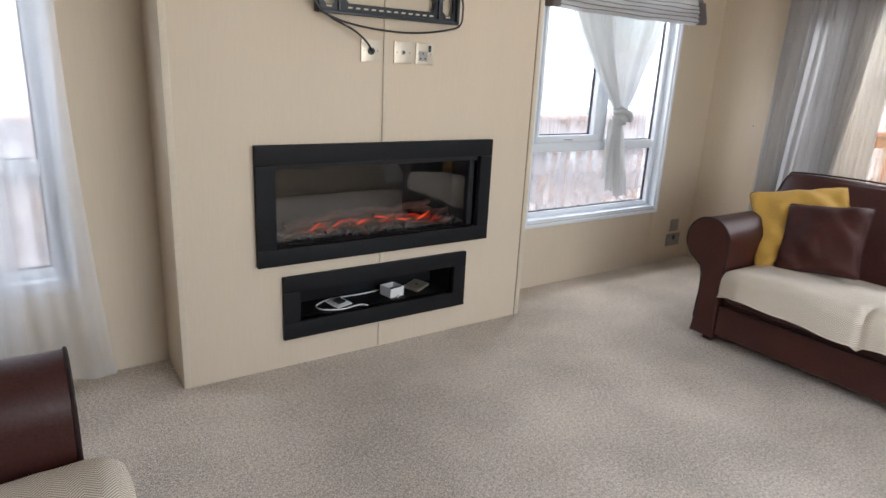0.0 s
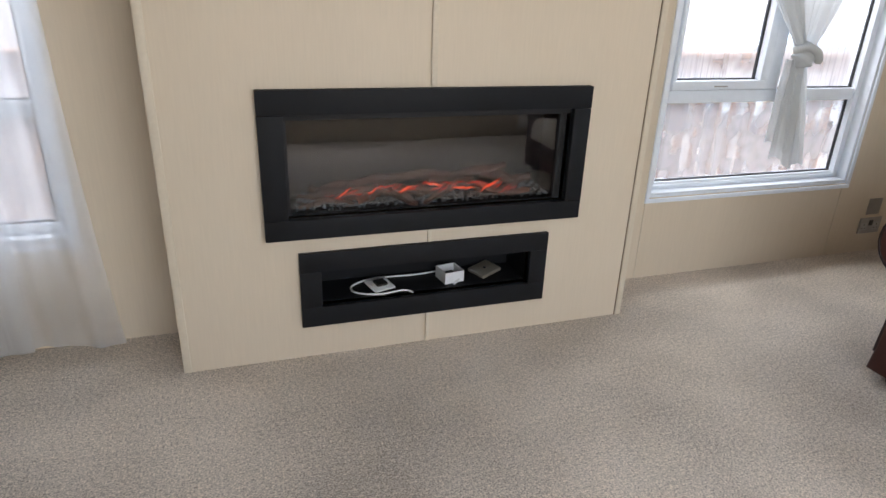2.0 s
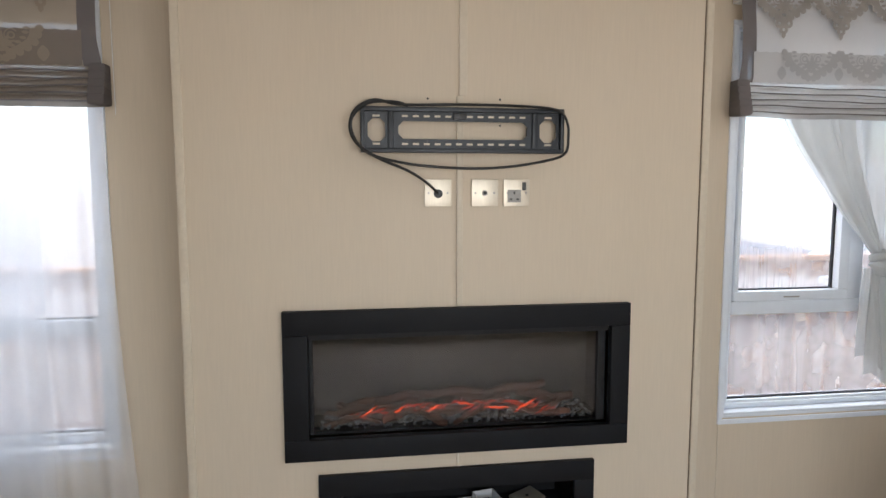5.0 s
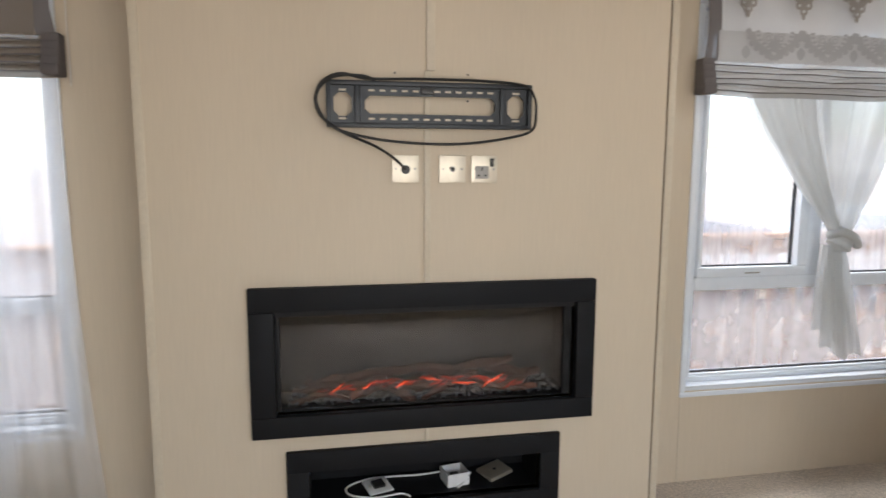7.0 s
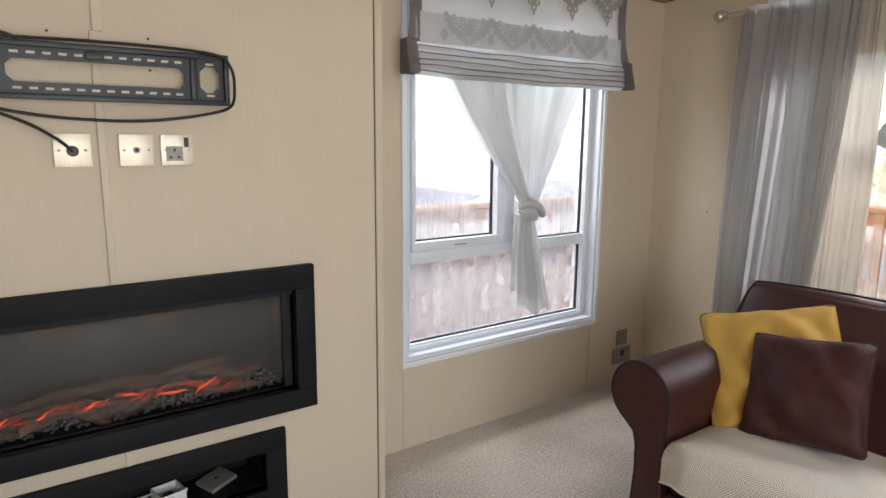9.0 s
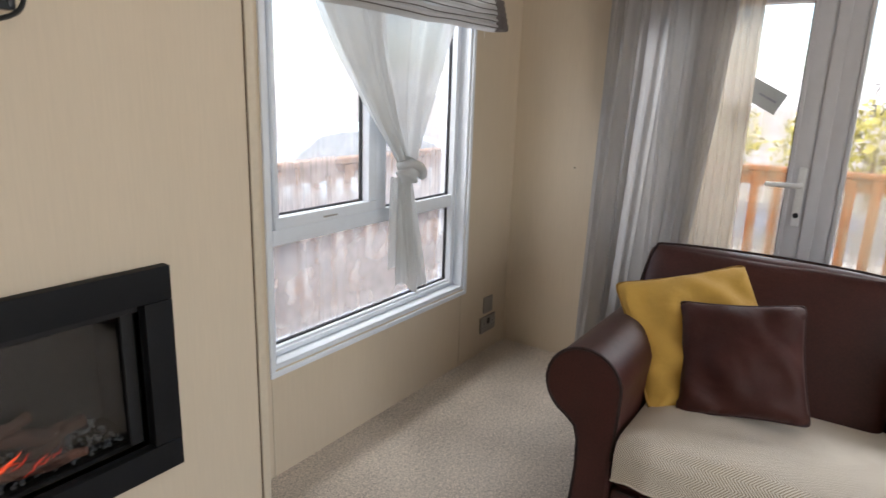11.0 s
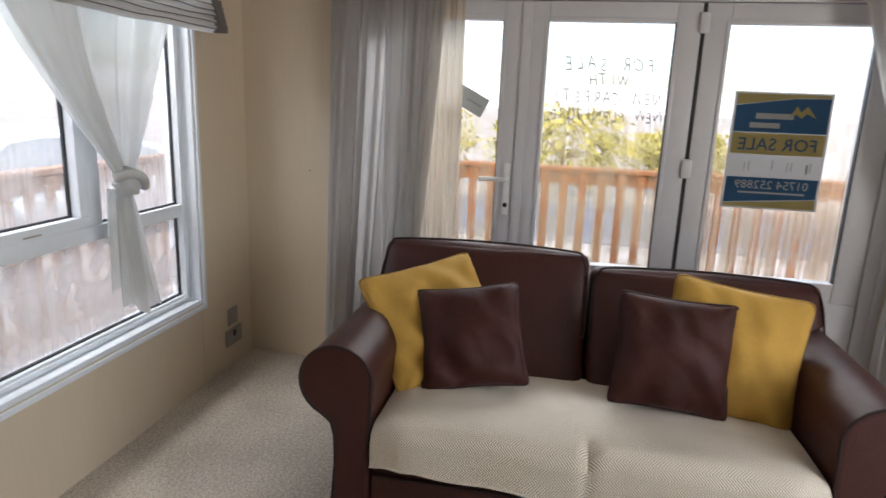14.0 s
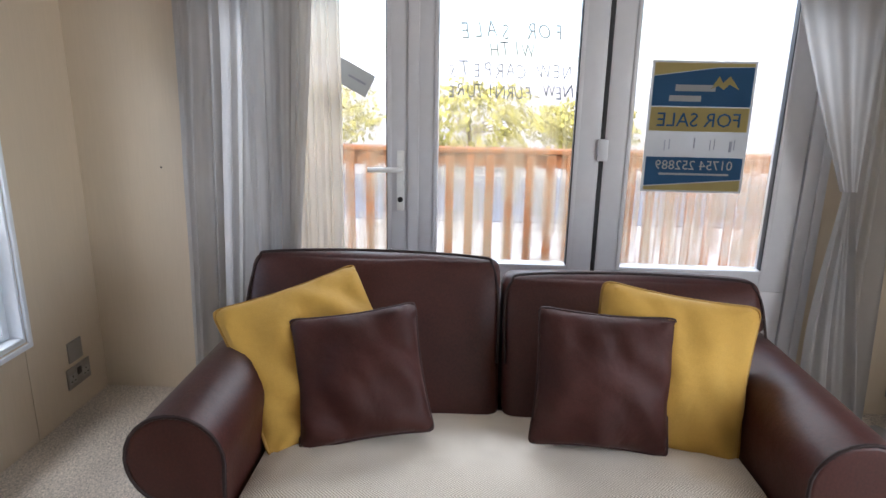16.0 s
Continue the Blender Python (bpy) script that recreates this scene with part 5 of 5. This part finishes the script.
def seat_throw(width, seats, label, at):
    """Cotton cover tucked over the seat cushions, hanging over their front."""
    th = thing("seat_throw", label, "throw")
    h = width / 2 - 0.001
    L = 0.56 + 0.122

    def prof(s):
        r = 0.048
        top = 0.56
        flat = top - r
        if s < flat:
            return (0.51 - s, 0.0)
        a = (s - flat) / r
        if a < math.pi / 2:
            return (0.51 - flat - r * math.sin(a), -r * (1 - math.cos(a)))
        return (0.51 - flat - r - 0.004, -r - (s - flat - r * math.pi / 2))

    def f(u, v):
        s = v * L
        x, z = prof(s)
        y = h * (2 * u - 1)
        e = abs(2 * u - 1)
        front = max(0.0, min(1.0, (0.45 - x) / 0.45))
        x += 0.05 * max(0, e - 0.82) ** 1.3 * 8 * front
        z0 = 0.392 + 0.036 * front * (1 - e ** 6) - 0.022 * max(0, e - 0.9) * 10 * 0.5
        dip = math.exp(-((y / 0.014) ** 2)) if seats > 1 else 0.0
        x += 0.007 * dip * max(0, min(1, (0.10 - x) / 0.1))
        z -= 0.020 * dip * front ** 14
        edge = 0.005 * math.sin(y * 9 + 1) + 0.003 * math.sin(y * 23) + 0.042 * (1 - e ** 3) - 0.028
        z = z0 + z - (edge if v > 0.97 else edge * max(0, (v - 0.8) / 0.2))
        w = 0.005 * noise.noise(Vector((x * 5, y * 5, seats))) + 0.0025 * noise.noise(Vector((x * 19, y * 17, z * 9)))
        return (x - 0.015 + (w if z < 0.38 else 0), y, z + w)
    bm = grid(f, 90, 44, uv=lambda u, v: (2 * h * u, v * L))
    part("cover", bm, THROW, th)
    part("hem", tube([Vector(f(k / 60, 1.0)) + Vector((-0.001, 0, -0.001)) for k in range(61)], 0.0035, 6), HEM, th, "rolled cream hem")
    part("loose_thread", tube([Vector(f(0.43, 0.93)) + Vector((-0.004, 0, 0)), Vector(f(0.432, 0.97)) + Vector((-0.008, 0.003, 0)), Vector(f(0.437, 0.99)) + Vector((-0.007, 0.006, 0)), Vector(f(0.44, 0.95)) + Vector((-0.006, 0.008, 0))], 0.0016, 5), HEM, th)
    th.matrix_world = at
    return th


SOFA = pose(3.155, 1.262, 0)
CHAIR = pose(0.462, 1.35, 0, 0, 0, 180)
sofa(1.262, 2, "oxblood leather two-seat sofa with scroll arms and dark piping", SOFA)
seat_throw(1.262, 2, "cream herringbone cotton throw covering the sofa seat", SOFA)
sofa(0.66, 1, "oxblood leather armchair matching the sofa", CHAIR, "armchair")
seat_throw(0.66, 1, "cream herringbone cotton throw covering the armchair seat", pose(0.47, 1.35, 0.03, 0, 0, 180))


def cushion(size, corner, thick, material, pipe, label, at, seed, group):
    """Square scatter cushion with pinched corners and corded edge."""
    cu_ = thing("scatter_cushion", label, "cushion", group)
    N = 36

    def edge(u, v):
        a, b = 2 * u - 1, 2 * v - 1
        k = 0.06
        x = a * (1 - k * (1 - b * b) * abs(a) ** 3)
        z = b * (1 - k * (1 - a * a) * abs(b) ** 3)
        m = max(abs(a), abs(b))
        r = m / max(1e-6, (abs(a) ** corner + abs(b) ** corner) ** (1 / corner))
        r = 1 - (1 - r) * m ** 4
        return r * x * size / 2, r * z * size / 2, max(0.0, (1 - a * a) * (1 - b * b)) ** 0.42
    bm = bmesh.new()
    for sgn in (-1, 1):
        rows = []
        for j in range(N + 1):
            row = []
            for i in range(N + 1):
                x, z, t = edge(i / N, j / N)
                w = 1 + 0.16 * noise.noise(Vector((x * 9 + seed, z * 9, sgn)))
                far = math.hypot(abs(x) - size / 2, abs(z) - size / 2) / size
                crease = 0.019 * noise.noise(Vector((x * 13 + z * 5, z * 9 + seed, sgn * 3))) * min(1, 3 * t) + 0.020 * math.exp(-far * 7) * noise.noise(Vector((math.atan2(abs(z) - size / 2, abs(x) - size / 2) * 5, seed, x + z)))
                row.append(bm.verts.new((x, sgn * (thick / 2 * t * w) + crease, z)))
            rows.append(row)
        for j in range(N):
            for i in range(N):
                q = (rows[j][i], rows[j][i + 1], rows[j + 1][i + 1], rows[j + 1][i])
                bm.faces.new(q if sgn < 0 else q[::-1])
    bmesh.ops.remove_doubles(bm, verts=bm.verts[:], dist=0.0004)
    part("cover", bm, material, cu_)
    loop = [edge(i / N, 0)[:2] for i in range(N)] + [edge(1, i / N)[:2] for i in range(N)] + [edge(1 - i / N, 1)[:2] for i in range(N)] + [edge(0, 1 - i / N)[:2] for i in range(N)]
    part("piping", tube([(x, 0, z) for x, z in loop], 0.004, 6, closed=True), pipe, cu_)
    cu_.matrix_world = at
    return cu_


def lean(x, y, z, yaw, tilt, roll):
    return Matrix.Translation((x, y, z)) @ Matrix.Rotation(radians(yaw), 4, "Z") @ Matrix.Rotation(radians(tilt), 4, "X") @ Matrix.Rotation(radians(roll), 4, "Y")


cushion(0.450, 16, 0.15, MUSTARD, MPIPE, "mustard velvet cushion leaning in the sofa corner", lean(3.605, 1.797, 0.576, -64, -41, -13.5), 1.0, "scatter cushions")
cushion(0.357, 22, 0.15, SUEDE, SUEDEPIPE, "brown suede cushion in front of the mustard one", lean(3.515, 1.655, 0.560, -84, -33, -8.2), 2.0, "scatter cushions")
cushion(0.364, 22, 0.15, SUEDE, SUEDEPIPE, "brown suede cushion leaning on a mustard one", lean(3.489, 1.005, 0.580, -91, -17.4, 2.9), 3.0, "scatter cushions")
cushion(0.432, 14, 0.15, MUSTARD, MPIPE, "mustard velvet cushion against the back of the sofa", lean(3.55, 0.815, 0.585, -94, -18.4, 7.4), 4.0, "scatter cushions")


# ---- outside ----
bm = bmesh.new()
bmesh.ops.create_grid(bm, x_segments=1, y_segments=1, size=4000)
for v in bm.verts:
    v.co.z = -0.65
tagged(link("ground", bm, GROUND, smooth=False), "pale gravel ground around the deck", "ground", kind="structure")
bm = box(11.0, 15.5, -60, 60, -0.66, -0.63)
tagged(link("road", bm, ASPHALT, smooth=False), "grey tarmac park road", "road", kind="structure")
deck = thing("deck", "weathered timber deck round the home", "deck", kind="structure")
part("bearer", box(-3.0, 6.1, 3.1, 4.0, -0.64, -0.07), STAIN, deck, "", False)
part("bearer", box(4.6, 6.1, -3.0, 3.1, -0.64, -0.07), STAIN, deck, "", False)
for k in range(7):
    y = 3.07 + 0.145 * k
    part("board", box(-3.1, 6.2, y, y + 0.138, -0.07, -0.045, 0.003, 1), DECKW, deck, "", False)
for k in range(11):
    x = 4.56 + 0.148 * k
    part("board", box(x, x + 0.14, -3.1, 3.05, -0.07, -0.045, 0.003, 1), DECKW, deck, "", False)


def railing(along, a, b, c, label, timber):
    r = thing("deck_railing", label, "railing", "deck railings")

    def bb(u0, u1, w0, w1, z0, z1, bv):
        return box(u0, u1, w0, w1, z0, z1, bv, 1) if along == "x" else box(w0, w1, u0, u1, z0, z1, bv, 1)
    part("top_rail", bb(a, b, c - 0.045, c + 0.045, 0.89, 0.925, 0.006), timber, r)
    part("upper_rail", bb(a, b, c - 0.018, c + 0.018, 0.80, 0.885, 0.004), timber, r)
    part("bottom_rail", bb(a, b, c - 0.018, c + 0.018, 0.06, 0.13, 0.004), timber, r)
    n = int((b - a) / 0.1315)
    for k in range(n):
        u = a + 0.07 + k * 0.1315
        part("baluster", bb(u - 0.028, u + 0.028, c - 0.040, c - 0.018, 0.04, 0.885, 0.003), timber, r, "", False)
    for u in (a, (a + b) / 2, b):
        part("post", bb(u - 0.045, u + 0.045, c - 0.044, c + 0.044, -0.05, 0.97, 0.006), timber, r)


# same timber as before the doors, painted paler as if brightly lit
railing("x", -3.0, 6.1, 4.02, "brown timber deck railing beside the windows, bright light put into its paler colour", PALESTAIN)
railing("y", -3.037, 3.9, 6.10, "orange-brown stained timber deck railing before the doors", STAIN)


def bush(name, x, y, z, rx, ry, rz, n, label, seed, category="bush", trunk=0.0):
    """Crown of separate leaf clumps on limbs."""
    th = thing(name, label, category)
    r = random.Random(seed)
    bm = bmesh.new()
    tube([(x, y, -0.66), (x + 0.05, y, z * 0.6), (x, y + 0.04, z)], 0.09 if trunk else 0.05, 7, bm=bm, taper=lambda t: 1 - 0.6 * t)
    for k in range(7):
        a = r.uniform(0, 6.28)
        tube([(x, y, z * 0.4), (x + rx * 0.5 * math.cos(a), y + ry * 0.5 * math.sin(a), z + rz * r.uniform(-0.2, 0.5))], 0.03, 5, bm=bm, taper=lambda t: 1 - 0.8 * t)
    part("trunk", bm, BARK, th)
    bm = bmesh.new()
    for k in range(n):
        d = Vector((r.gauss(0, 1), r.gauss(0, 1), r.gauss(0, 1))).normalized() * r.uniform(0.35, 1.0) ** 0.5
        lump = 1 + 0.35 * noise.noise(d * 2.2 + Vector((seed, 0, 0)))
        p = Vector((x + d.x * rx * lump, y + d.y * ry * lump, z + d.z * rz * lump))
        u = Vector((r.gauss(0, 1), r.gauss(0, 1), r.gauss(0, 1))).normalized()
        w = u.orthogonal().normalized()
        s = r.uniform(0.05, 0.12)
        bm.faces.new([bm.verts.new(p + u * s), bm.verts.new(p + w * s * 0.5), bm.verts.new(p - u * s), bm.verts.new(p - w * s * 0.5)])
    cr_ = part("crown", bm, LEAF, th, "", False)
    cr_["kind"] = "stuff"
    return th


bush("hedge_bush", 16.5, 1.4, 0.5, 1.0, 1.8, 0.9, 1700, "yellow-green shrub across the park road", 1)
bush("hedge_bush", 17.0, 5.0, 0.5, 0.9, 1.5, 0.9, 1300, "yellow-green shrub across the park road", 2)
bush("hedge_bush", 17.2, -1.4, 0.3, 0.8, 1.2, 0.7, 1400, "yellow-green shrub across the park road", 3)
bush("tree", 15.8, 9.6, 1.9, 1.1, 1.2, 1.3, 2400, "small yellow-leaved tree beyond the railing", 5, "tree", 1)


def car(at):
    """Parked hatchback: body, glasshouse, wheels, lamps."""
    c = thing("car", "pale blue hatchback parked beyond the railing", "car")
    side = [(-2.0, 0.35), (-2.02, 0.62), (-1.9, 0.78), (-1.1, 0.90), (-0.55, 1.32), (-0.1, 1.43), (0.8, 1.42), (1.45, 1.22), (1.85, 0.92), (1.95, 0.6), (1.92, 0.35)]
    bm = prism(side, "y", -0.82, 0.82, 0.10, 4)
    part("body", bm, CARPAINT, c)
    for s in (-1, 1):
        part("side_window", prism([(-0.85, 0.95), (-0.45, 1.30), (-0.08, 1.37), (0.75, 1.36), (1.3, 1.18), (1.4, 0.95)], "y", s * 0.815, s * 0.823), CARGLASS, c)
        part("headlight", box(-2.0, -1.9, s * 0.6 - 0.15, s * 0.6 + 0.15, 0.62, 0.74, 0.02), WHITEPL, c)
    for x in (-1.25, 1.25):
        for s in (-0.82, 0.66):
            wh = part("wheel", prism([(x + 0.31 * math.cos(k * 0.2618), 0.31 + 0.31 * math.sin(k * 0.2618)) for k in range(24)], "y", s, s + 0.18, 0.02), TYRE, c)
            part("rim", prism([(x + 0.19 * math.cos(k * 0.2618), 0.31 + 0.19 * math.sin(k * 0.2618)) for k in range(24)], "y", s - 0.005, s + 0.185), CHROME, wh)
    c.matrix_world = at
    return c


car(pose(8.9, 8.4, -0.65, 0, 0, -35))


# added glowing ring far beyond the park, covers the dull sky band at the horizon
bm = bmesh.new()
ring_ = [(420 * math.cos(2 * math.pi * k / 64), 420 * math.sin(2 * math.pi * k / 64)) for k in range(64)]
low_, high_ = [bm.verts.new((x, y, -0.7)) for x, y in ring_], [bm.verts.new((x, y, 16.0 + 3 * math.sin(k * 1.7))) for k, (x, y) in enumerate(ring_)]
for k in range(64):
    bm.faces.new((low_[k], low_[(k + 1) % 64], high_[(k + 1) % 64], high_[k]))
tagged(link("backdrop", bm, HORIZON_GLOW), "added pale glowing ring that whitens the horizon beyond the park", "distance", kind="structure")
